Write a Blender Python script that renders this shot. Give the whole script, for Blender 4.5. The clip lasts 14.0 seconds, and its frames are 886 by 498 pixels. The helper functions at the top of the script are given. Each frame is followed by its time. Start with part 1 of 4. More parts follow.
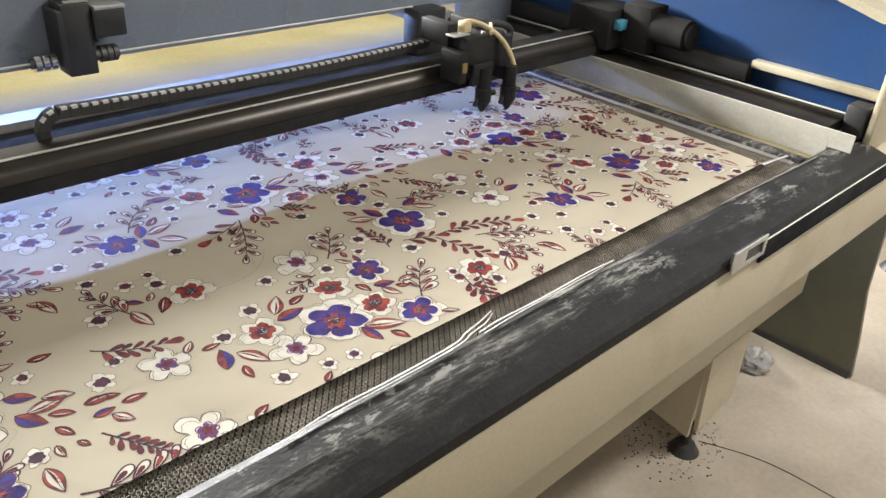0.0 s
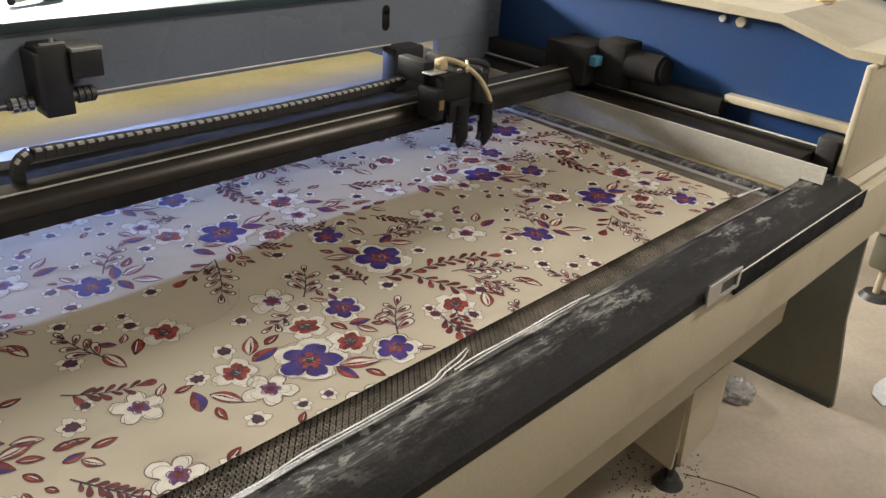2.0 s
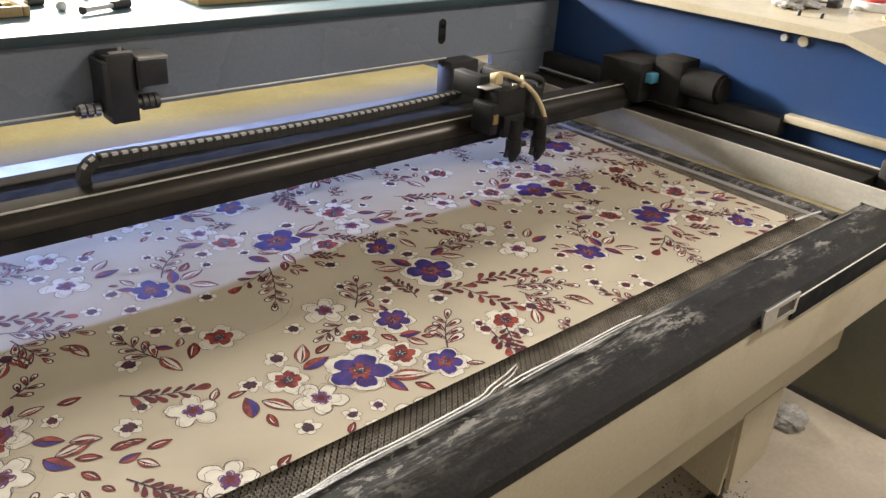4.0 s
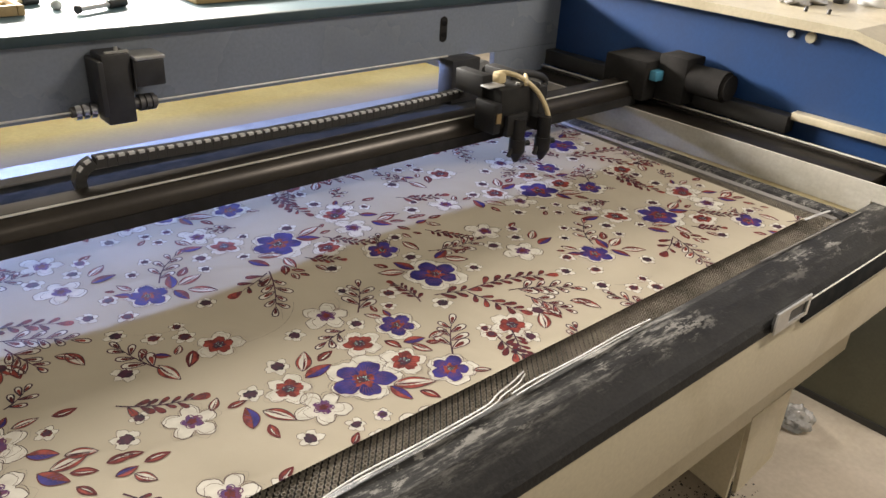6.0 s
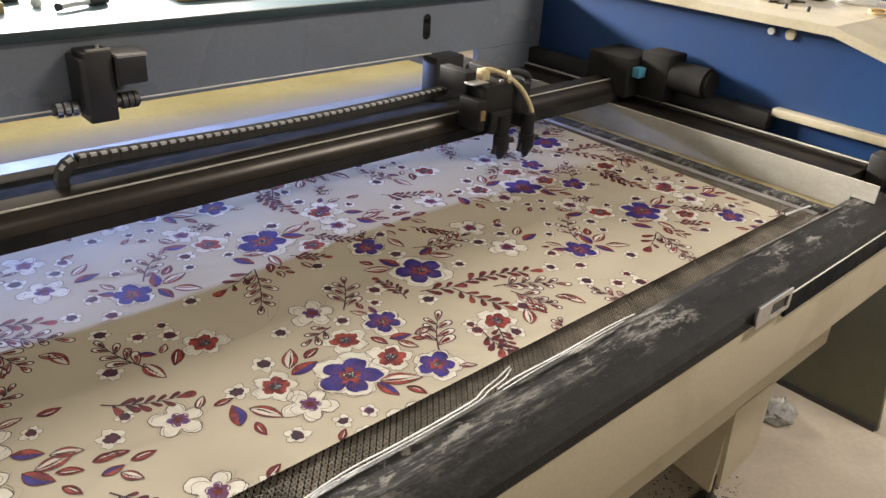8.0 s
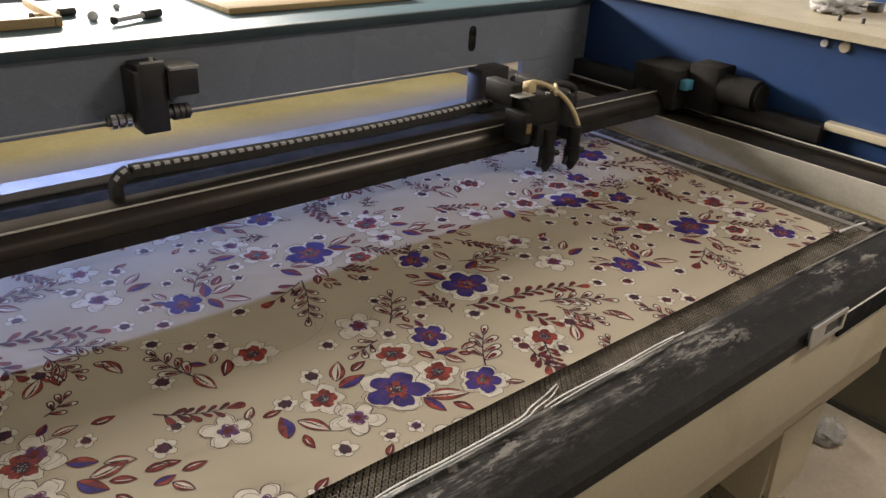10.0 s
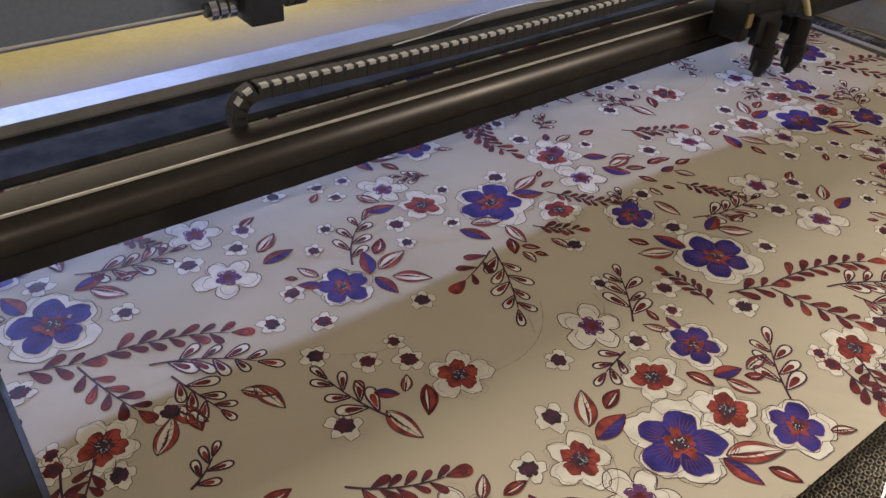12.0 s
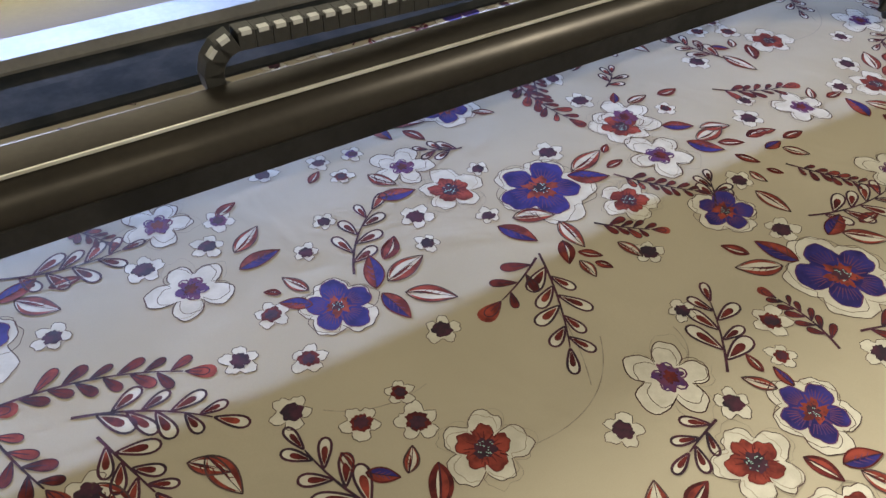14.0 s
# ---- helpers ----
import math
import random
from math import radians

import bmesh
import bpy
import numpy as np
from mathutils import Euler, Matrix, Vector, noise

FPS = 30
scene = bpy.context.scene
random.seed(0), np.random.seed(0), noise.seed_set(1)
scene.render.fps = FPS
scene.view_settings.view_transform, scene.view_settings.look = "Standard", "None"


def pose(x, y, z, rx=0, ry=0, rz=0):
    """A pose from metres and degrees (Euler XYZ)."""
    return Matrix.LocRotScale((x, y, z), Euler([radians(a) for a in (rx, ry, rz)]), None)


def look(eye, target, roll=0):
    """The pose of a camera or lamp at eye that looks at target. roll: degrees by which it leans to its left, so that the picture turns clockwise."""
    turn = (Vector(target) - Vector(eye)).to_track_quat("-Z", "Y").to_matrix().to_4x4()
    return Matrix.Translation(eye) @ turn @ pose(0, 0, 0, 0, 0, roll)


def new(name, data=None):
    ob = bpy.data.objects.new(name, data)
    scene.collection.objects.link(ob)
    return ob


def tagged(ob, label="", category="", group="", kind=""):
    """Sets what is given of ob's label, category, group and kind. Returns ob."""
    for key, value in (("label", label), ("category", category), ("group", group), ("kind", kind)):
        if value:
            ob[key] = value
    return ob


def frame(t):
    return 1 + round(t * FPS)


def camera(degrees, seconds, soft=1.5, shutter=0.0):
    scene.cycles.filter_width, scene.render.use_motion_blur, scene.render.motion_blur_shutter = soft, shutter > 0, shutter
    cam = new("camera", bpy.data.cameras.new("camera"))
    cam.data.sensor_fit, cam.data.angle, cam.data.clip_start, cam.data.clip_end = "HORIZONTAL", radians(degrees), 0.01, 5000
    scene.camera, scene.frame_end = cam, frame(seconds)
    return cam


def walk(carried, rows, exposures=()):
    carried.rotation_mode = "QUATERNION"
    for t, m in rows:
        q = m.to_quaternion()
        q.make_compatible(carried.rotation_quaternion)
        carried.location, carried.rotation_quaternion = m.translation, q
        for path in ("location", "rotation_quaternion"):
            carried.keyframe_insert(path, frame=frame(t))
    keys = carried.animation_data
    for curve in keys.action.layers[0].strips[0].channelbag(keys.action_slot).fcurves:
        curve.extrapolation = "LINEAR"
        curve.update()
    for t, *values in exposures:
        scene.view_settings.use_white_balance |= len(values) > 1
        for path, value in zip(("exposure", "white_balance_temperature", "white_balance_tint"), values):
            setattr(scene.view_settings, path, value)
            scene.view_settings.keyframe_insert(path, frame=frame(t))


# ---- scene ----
cam = camera(58.9, 14.0, soft=1.5)
EXPOSURES = [
    (0, 0.37, 5950, 10), (0.5, 0.12, 5950, 10), (1.0, -0.28, 6050, 10), (1.5, -0.33, 6200, 11), (2.0, -0.3, 6350, 12), (2.5, -0.02, 6450, 12),
    (3.0, 0.0, 6450, 13), (8.0, 0.0, 6450, 13), (10.3, -0.7, 6650, 15), (10.7, -0.45, 6650, 15), (11.0, -0.15, 6650, 15), (11.5, -0.2, 6650, 14),
    (12.0, -0.28, 6700, 15), (12.3, -0.12, 6700, 13), (12.7, 0.14, 6750, 8), (14.0, 0.18, 6800, 4),
]
PATH = [
    (0, (-0.046, -0.622, 1.49), (1.192, 0.596, 0.498), 3.9),
    (0.5, (-0.037, -0.646, 1.506), (1.168, 0.648, 0.571), 3.0),
    (1, (-0.035, -0.65, 1.507), (1.177, 0.668, 0.616), 2.8),
    (1.5, (-0.036, -0.638, 1.503), (1.225, 0.626, 0.602), 3.3),
    (2, (-0.034, -0.633, 1.499), (1.253, 0.592, 0.581), 3.6),
    (2.5, (-0.038, -0.637, 1.499), (1.242, 0.589, 0.572), 3.7),
    (3, (-0.047, -0.617, 1.501), (1.217, 0.635, 0.588), 4.0),
    (3.2, (-0.046, -0.626, 1.505), (1.189, 0.657, 0.595), 3.5),
    (5.3, (-0.036, -0.608, 1.504), (1.167, 0.714, 0.607), 3.8),
    (5.5, (-0.034, -0.603, 1.505), (1.176, 0.711, 0.603), 3.9),
    (6, (-0.028, -0.598, 1.499), (1.182, 0.712, 0.594), 3.5),
    (6.5, (-0.026, -0.596, 1.502), (1.185, 0.705, 0.585), 3.6),
    (7, (-0.028, -0.599, 1.499), (1.19, 0.7, 0.586), 3.5),
    (7.5, (-0.024, -0.601, 1.498), (1.199, 0.692, 0.587), 3.6),
    (8, (-0.032, -0.6, 1.498), (1.207, 0.682, 0.591), 3.7),
    (8.2, (-0.034, -0.595, 1.495), (1.209, 0.684, 0.59), 3.9),
    (10.3, (-0.043, -0.581, 1.506), (1.093, 0.797, 0.606), 3.0),
    (10.5, (-0.06, -0.544, 1.498), (1.036, 0.846, 0.568), 3.4),
    (11, (-0.093, -0.35, 1.478), (0.911, 1.027, 0.431), 4.1),
    (11.5, (-0.09, -0.239, 1.458), (0.97, 1.025, 0.327), 2.6),
    (12, (0.003, -0.137, 1.433), (1.003, 1.116, 0.237), 2.9),
    (12.5, (0.142, -0.089, 1.399), (1.123, 1.116, 0.14), 2.2),
    (13, (0.166, -0.058, 1.388), (1.069, 1.136, 0.062), 0.6),
    (13.5, (0.167, -0.04, 1.385), (1.039, 1.184, 0.065), 0.1),
    (14, (0.157, 0.031, 1.354), (0.983, 1.262, 0.012), 1.5),
]
walk(cam, [(t, look(eye, target, roll)) for t, eye, target, roll in PATH], EXPOSURES)

# ---- light ----
world = bpy.data.worlds.new("world")
scene.world = world
world.use_nodes = True
world.node_tree.nodes["Background"].inputs[0].default_value = (1.0, 0.93, 0.82, 1)
world.node_tree.nodes["Background"].inputs[1].default_value = 0.015


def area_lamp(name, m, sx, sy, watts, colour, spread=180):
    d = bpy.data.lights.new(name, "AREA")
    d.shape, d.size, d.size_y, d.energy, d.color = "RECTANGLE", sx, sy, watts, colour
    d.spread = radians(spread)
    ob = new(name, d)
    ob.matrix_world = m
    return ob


# daylight in the window of the far wall, and two tube fittings on the ceiling
area_lamp("window_light", look((0.6, 4.58, 2.25), (0.6, 0.5, 1.2)), 3.6, 0.42, 1100, (1.0, 0.95, 0.86))
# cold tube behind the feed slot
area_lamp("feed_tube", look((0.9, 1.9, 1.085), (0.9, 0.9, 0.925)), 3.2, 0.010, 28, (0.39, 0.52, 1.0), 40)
area_lamp("tube_light", look((0.2, -1.6, 2.9), (0.2, -1.6, 0.0)), 1.2, 0.25, 11, (1.0, 0.92, 0.78))
area_lamp("tube_light", look((2.6, -1.0, 2.9), (2.6, -1.0, 0.0)), 1.2, 0.25, 64, (1.0, 0.925, 0.82))


# ---- materials ----
def mat(name, colour, rough=0.5, metal=0.0, colour2=None, scale=8.0, detail=6.0, fine=120.0, fine_amount=0.15, bump=0.1, spread=(0.35, 0.65), coat=0.0, sheen=0.0, rough_var=0.1, stretch=None, folds=0.0):
    """A surface with stains at one scale and grain at another, in object space."""
    m = bpy.data.materials.new(name)
    m.use_nodes = True
    nt = m.node_tree
    b = nt.nodes["Principled BSDF"]
    tex = nt.nodes.new("ShaderNodeTexCoord")
    n1 = nt.nodes.new("ShaderNodeTexNoise")
    n1.inputs["Scale"].default_value, n1.inputs["Detail"].default_value = scale, detail
    n2 = nt.nodes.new("ShaderNodeTexNoise")
    n2.inputs["Scale"].default_value, n2.inputs["Detail"].default_value = fine, 3
    for n in (n1, n2):
        nt.links.new(tex.outputs["Object"], n.inputs["Vector"])
    if stretch:
        n1.inputs["Roughness"].default_value = 0.72
        mp = nt.nodes.new("ShaderNodeMapping")
        mp.inputs["Scale"].default_value = stretch
        nt.links.new(tex.outputs["Object"], mp.inputs["Vector"])
        nt.links.new(mp.outputs[0], n1.inputs["Vector"])
    ramp = nt.nodes.new("ShaderNodeMapRange")
    ramp.inputs[1].default_value, ramp.inputs[2].default_value = spread
    nt.links.new(n1.outputs["Fac"], ramp.inputs[0])
    mix = nt.nodes.new("ShaderNodeMixRGB")
    mix.inputs[1].default_value = (*colour, 1)
    mix.inputs[2].default_value = (*(colour2 or [c * 0.8 for c in colour]), 1)
    nt.links.new(ramp.outputs[0], mix.inputs[0])
    grain = nt.nodes.new("ShaderNodeMixRGB")
    grain.blend_type = "OVERLAY"
    grain.inputs[0].default_value = fine_amount
    nt.links.new(mix.outputs[0], grain.inputs[1])
    nt.links.new(n2.outputs["Fac"], grain.inputs[2])
    nt.links.new(grain.outputs[0], b.inputs["Base Color"])
    rr = nt.nodes.new("ShaderNodeMapRange")
    rr.inputs[3].default_value, rr.inputs[4].default_value = max(0.02, rough - rough_var), min(1, rough + rough_var)
    nt.links.new(n1.outputs["Fac"], rr.inputs[0])
    nt.links.new(rr.outputs[0], b.inputs["Roughness"])
    b.inputs["Metallic"].default_value = metal
    b.inputs["Coat Weight"].default_value = coat
    b.inputs["Sheen Weight"].default_value = sheen
    if bump:
        bp = nt.nodes.new("ShaderNodeBump")
        bp.inputs["Strength"].default_value, bp.inputs["Distance"].default_value = bump, 0.002
        nt.links.new(n2.outputs["Fac"], bp.inputs["Height"])
        nt.links.new(bp.outputs[0], b.inputs["Normal"])
    if folds:
        wave = nt.nodes.new("ShaderNodeTexNoise")
        wave.inputs["Scale"].default_value, wave.inputs["Detail"].default_value, wave.inputs["Distortion"].default_value = 7.0, 2.5, 1.2
        nt.links.new(tex.outputs["Object"], wave.inputs["Vector"])
        fb = nt.nodes.new("ShaderNodeBump")
        fb.inputs["Strength"].default_value, fb.inputs["Distance"].default_value = folds, 0.006
        nt.links.new(wave.outputs["Fac"], fb.inputs["Height"])
        if bump:
            nt.links.new(bp.outputs[0], fb.inputs["Normal"])
        nt.links.new(fb.outputs[0], b.inputs["Normal"])
    return m


M_FLOOR = mat("concrete", (0.50, 0.43, 0.34), 0.75, colour2=(0.34, 0.29, 0.22), scale=2.5, fine=60, bump=0.2)
# dark for plaster, so the unseen walls and ceiling bounce less light
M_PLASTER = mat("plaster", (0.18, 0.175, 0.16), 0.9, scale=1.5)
M_BEIGE = mat("beige_enamel", (0.52, 0.46, 0.325), 0.45, colour2=(0.36, 0.30, 0.18), spread=(0.52, 0.85), scale=6, bump=0.05, coat=0.1)
M_BLUE = mat("blue_enamel", (0.012, 0.055, 0.18), 0.45, colour2=(0.014, 0.045, 0.14), scale=4, bump=0.05)
M_BLACK = mat("black_steel", (0.028, 0.027, 0.026), 0.48, colour2=(0.045, 0.043, 0.040), scale=14, bump=0.25)
M_GREY = mat("grey_panel", (0.255, 0.282, 0.318), 0.28, colour2=(0.225, 0.25, 0.28), scale=3, bump=0.04)
M_ALU = mat("aluminium", (0.62, 0.61, 0.58), 0.45, 0.7, colour2=(0.5, 0.49, 0.46), scale=6, bump=0.06)
M_BRIGHT = mat("worn_bright_steel", (0.80, 0.78, 0.70), 0.38, 0.35, colour2=(0.62, 0.60, 0.53), scale=20, bump=0.03)
M_CHROME = mat("chrome", (0.75, 0.76, 0.8), 0.15, 1.0, scale=30, bump=0.0)
M_FABRIC = mat("satin_cloth", (0.375, 0.331, 0.252), 0.78, colour2=(0.34, 0.30, 0.226), scale=5, fine=900, fine_amount=0.06, bump=0.03, folds=0.5)
M_FABRIC.node_tree.nodes["Principled BSDF"].inputs["Specular IOR Level"].default_value = 0.08
M_SHELF = mat("pale_laminate", (0.10, 0.17, 0.195), 0.5, colour2=(0.09, 0.15, 0.175), scale=6, bump=0.03)
M_SHELF.node_tree.nodes["Principled BSDF"].inputs["Specular IOR Level"].default_value = 0.2

def scuffed():
    """Black enamel, rubbed through in long fine streaks where the cloth is pulled over it."""
    m = mat("scuffed_black", (0.017, 0.016, 0.0155), 0.5, colour2=(0.026, 0.025, 0.023), scale=16, fine=180, fine_amount=0.5, bump=0.3, rough_var=0.16)
    nt = m.node_tree
    b = nt.nodes["Principled BSDF"]
    b.inputs["Specular IOR Level"].default_value = 0.22
    tex = nt.nodes["Texture Coordinate"]

    def mask(scale, detail, rough, lo, hi, stretch):
        mp = nt.nodes.new("ShaderNodeMapping")
        mp.inputs["Scale"].default_value = stretch
        n = nt.nodes.new("ShaderNodeTexNoise")
        n.inputs["Scale"].default_value, n.inputs["Detail"].default_value, n.inputs["Roughness"].default_value = scale, detail, rough
        r = nt.nodes.new("ShaderNodeMapRange")
        r.inputs[1].default_value, r.inputs[2].default_value = lo, hi
        nt.links.new(tex.outputs["Object"], mp.inputs["Vector"])
        nt.links.new(mp.outputs[0], n.inputs["Vector"])
        nt.links.new(n.outputs["Fac"], r.inputs[0])
        return r.outputs[0]

    def times(p, q):
        n = nt.nodes.new("ShaderNodeMath")
        n.operation = "MULTIPLY"
        nt.links.new(p, n.inputs[0])
        nt.links.new(q, n.inputs[1])
        return n.outputs[0]

    sep, rub = nt.nodes.new("ShaderNodeSeparateXYZ"), nt.nodes.new("ShaderNodeMapRange")
    rub.inputs[1].default_value, rub.inputs[2].default_value, rub.inputs[3].default_value, rub.inputs[4].default_value = -0.128, -0.090, 0.08, 1.0
    nt.links.new(tex.outputs["Object"], sep.inputs[0])
    nt.links.new(sep.outputs["Y"], rub.inputs[0])
    streaks = times(mask(60, 12, 0.75, 0.50, 0.60, (0.16, 1.0, 1.0)), mask(8, 8, 0.65, 0.46, 0.58, (0.5, 1.4, 1.0)))
    flakes = mask(38, 14, 0.78, 0.55, 0.585, (0.45, 1.2, 1.0))
    both = nt.nodes.new("ShaderNodeMath")
    both.operation, both.use_clamp = "ADD", True
    nt.links.new(streaks, both.inputs[0])
    nt.links.new(times(flakes, mask(6, 6, 0.6, 0.42, 0.51, (0.6, 1.0, 1.0))), both.inputs[1])
    wear = times(both.outputs[0], rub.outputs[0])
    mix = nt.nodes.new("ShaderNodeMixRGB")
    mix.inputs[2].default_value = (0.21, 0.20, 0.18, 1)
    nt.links.new(wear, mix.inputs[0])
    nt.links.new(b.inputs["Base Color"].links[0].from_socket, mix.inputs[1])
    nt.links.new(mix.outputs[0], b.inputs["Base Color"])
    return m


M_SCUFFED = scuffed()
M_RAILPAINT = mat("pale_grey_paint", (0.60, 0.58, 0.52), 0.5, colour2=(0.47, 0.44, 0.37), scale=7, bump=0.08, spread=(0.42, 0.62), stretch=(2.0, 0.4, 1.0))
M_FLANGE = mat("yellowed_paint", (0.46, 0.39, 0.22), 0.5, colour2=(0.33, 0.27, 0.14), scale=9, bump=0.05)
M_HEAD = mat("black_anodised", (0.015, 0.0145, 0.014), 0.5, colour2=(0.026, 0.025, 0.023), scale=18, bump=0.15)
M_HEAD.node_tree.nodes["Principled BSDF"].inputs["Specular IOR Level"].default_value = 0.25
M_GLOSS = mat("gloss_black", (0.026, 0.028, 0.030), 0.55, colour2=(0.045, 0.045, 0.045), scale=20, bump=0.12, rough_var=0.1)
M_GLOSS.node_tree.nodes["Principled BSDF"].inputs["Specular IOR Level"].default_value = 0.0
M_BRONZE = mat("bronze_anodised", (0.055, 0.047, 0.038), 0.33, 0.6, colour2=(0.04, 0.034, 0.028), scale=10, bump=0.05)
M_HONEY = mat("honeycomb_foil", (0.31, 0.27, 0.215), 0.55, 0.1, colour2=(0.15, 0.13, 0.10), scale=18, detail=8, bump=0.1)
M_YELLOW = mat("yellow_sheet", (0.58, 0.36, 0.095), 0.85, colour2=(0.46, 0.28, 0.065), scale=4, bump=0.05)
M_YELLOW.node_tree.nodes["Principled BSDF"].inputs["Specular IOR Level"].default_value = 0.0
# light in the slot, painted as a gradient: yellow deep inside, dull at the mouth
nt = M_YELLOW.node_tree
slot_glow_mix = nt.nodes.new("ShaderNodeMixRGB")
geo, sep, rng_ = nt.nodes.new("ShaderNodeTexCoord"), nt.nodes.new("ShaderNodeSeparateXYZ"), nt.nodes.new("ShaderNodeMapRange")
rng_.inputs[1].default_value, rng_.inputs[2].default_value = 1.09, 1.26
slot_glow_mix.inputs[1].default_value = (0.24, 0.19, 0.145, 1)
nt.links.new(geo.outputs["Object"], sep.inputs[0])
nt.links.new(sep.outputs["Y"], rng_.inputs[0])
nt.links.new(rng_.outputs[0], slot_glow_mix.inputs[0])
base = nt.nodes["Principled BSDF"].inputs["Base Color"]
nt.links.new(base.links[0].from_socket, slot_glow_mix.inputs[2])
nt.links.new(slot_glow_mix.outputs[0], base)
M_MATTE = mat("matte_black", (0.026, 0.025, 0.024), 0.85, colour2=(0.04, 0.038, 0.036), scale=12, bump=0.2)
M_MATTE.node_tree.nodes["Principled BSDF"].inputs["Specular IOR Level"].default_value = 0.0
M_WOOD = mat("pale_wood", (0.50, 0.36, 0.18), 0.7, colour2=(0.40, 0.28, 0.13), scale=9, stretch=(0.3, 3.0, 1.0))
M_TEAL = mat("teal_edge", (0.035, 0.06, 0.065), 0.5, colour2=(0.05, 0.075, 0.08), scale=12)
M_DULL = mat("dull_metal", (0.17, 0.162, 0.152), 0.5, 0.7, scale=16, bump=0.1)
M_LIP = mat("bare_sheet_steel", (0.24, 0.225, 0.205), 0.65, 0.1, colour2=(0.16, 0.15, 0.137), scale=9, bump=0.05)
M_BRASS = mat("dull_brass", (0.34, 0.24, 0.11), 0.45, 0.4, scale=30, bump=0.05)
M_MARK = mat("white_plastic", (0.72, 0.72, 0.70), 0.4, scale=30, bump=0.03)
M_HOSE = mat("cream_hose", (0.66, 0.54, 0.31), 0.4, colour2=(0.56, 0.45, 0.25), scale=30, bump=0.03)
M_PLUG = mat("light_blue_plastic", (0.10, 0.36, 0.52), 0.4, scale=30)
M_FILM = mat("shiny_film", (0.85, 0.85, 0.83), 0.18, scale=60, bump=0.05, coat=0.6)
M_OLIVE = mat("olive_enamel", (0.135, 0.13, 0.085), 0.6, colour2=(0.11, 0.105, 0.07), scale=5, bump=0.05)
M_PLASTIC = mat("clear_plastic", (0.88, 0.86, 0.82), 0.10, scale=30, bump=0.1)
M_PLASTIC.node_tree.nodes["Principled BSDF"].inputs["Transmission Weight"].default_value = 0.6
M_RAG = mat("rag_cotton", (0.45, 0.44, 0.42), 0.9, colour2=(0.2, 0.19, 0.18), scale=22, bump=0.3)
M_TAPE = mat("red_plastic", (0.55, 0.06, 0.05), 0.4, scale=30)


# ---- mesh helpers ----
def box(bm, x0, x1, y0, y1, z0, z1, bevel=0.0, seg=2):
    r = bmesh.ops.create_cube(bm, size=1)["verts"]
    for v in r:
        v.co = Vector((x0 + (v.co.x + 0.5) * (x1 - x0), y0 + (v.co.y + 0.5) * (y1 - y0), z0 + (v.co.z + 0.5) * (z1 - z0)))
    if bevel:
        es = list({e for v in r for e in v.link_edges})
        bmesh.ops.bevel(bm, geom=es, offset=bevel, segments=seg, affect="EDGES", profile=0.5)
    return bm


def rod(bm, a, b, r, seg=16, r2=None):
    a, b = Vector(a), Vector(b)
    d = b - a
    m = Matrix.Translation((a + b) / 2) @ d.to_track_quat("Z", "Y").to_matrix().to_4x4()
    bmesh.ops.create_cone(bm, cap_ends=True, segments=seg, radius1=r, radius2=r if r2 is None else r2, depth=d.length, matrix=m)
    return bm


def prism(bm, pts, axis, a, b):
    """Extrude a flat outline along an axis from a to b. pts are the two other coordinates."""
    def at(p, w):
        return {"x": (w, p[0], p[1]), "y": (p[0], w, p[1]), "z": (p[0], p[1], w)}[axis]
    lo = [bm.verts.new(at(p, a)) for p in pts]
    hi = [bm.verts.new(at(p, b)) for p in pts]
    n = len(pts)
    bm.faces.new(lo), bm.faces.new(hi)
    for i in range(n):
        bm.faces.new((lo[i], lo[(i + 1) % n], hi[(i + 1) % n], hi[i]))
    bmesh.ops.recalc_face_normals(bm, faces=bm.faces)
    return bm


def part(name, bm, material, parent=None, label="", smooth=None):
    me = bpy.data.meshes.new(name)
    if smooth is not None:
        for f in bm.faces:
            f.smooth = True
        for e in bm.edges:
            if len(e.link_faces) == 2 and e.calc_face_angle(0) > radians(smooth):
                e.smooth = False
    bm.to_mesh(me)
    bm.free()
    me.materials.append(material)
    ob = new(name, me)
    if parent:
        ob.parent = parent
    if label:
        ob["label"] = label
    return ob


def thing(name, label, category, group="", kind=""):
    return tagged(new(name), label, category, group, kind)


def solid(name, material, *dims, bevel=0.0, parent=None, label=""):
    return part(name, box(bmesh.new(), *dims, bevel=bevel), material, parent, label, 40 if bevel else None)


BED = 0.86  # height of the cloth

# ---- room ----
tagged(solid("floor", M_FLOOR, -3, 5, -3.5, 4.6, -0.1, 0.0), "worn beige concrete workshop floor", "floor", kind="structure")
tagged(solid("ceiling", M_PLASTER, -3, 5, -3.5, 4.6, 3.0, 3.1), "plain dark grey workshop ceiling", "ceiling", kind="structure")
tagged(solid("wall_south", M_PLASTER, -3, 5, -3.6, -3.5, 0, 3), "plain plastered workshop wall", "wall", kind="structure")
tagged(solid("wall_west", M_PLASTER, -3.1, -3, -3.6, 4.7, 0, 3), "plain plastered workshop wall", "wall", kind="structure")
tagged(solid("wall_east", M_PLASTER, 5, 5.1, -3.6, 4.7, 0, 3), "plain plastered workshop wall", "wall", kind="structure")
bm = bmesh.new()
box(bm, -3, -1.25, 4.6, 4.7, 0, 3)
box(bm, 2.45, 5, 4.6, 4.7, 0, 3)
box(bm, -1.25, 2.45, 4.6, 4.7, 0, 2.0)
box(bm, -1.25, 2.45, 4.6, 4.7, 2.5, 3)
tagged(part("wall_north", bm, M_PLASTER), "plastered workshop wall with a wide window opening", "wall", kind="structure")

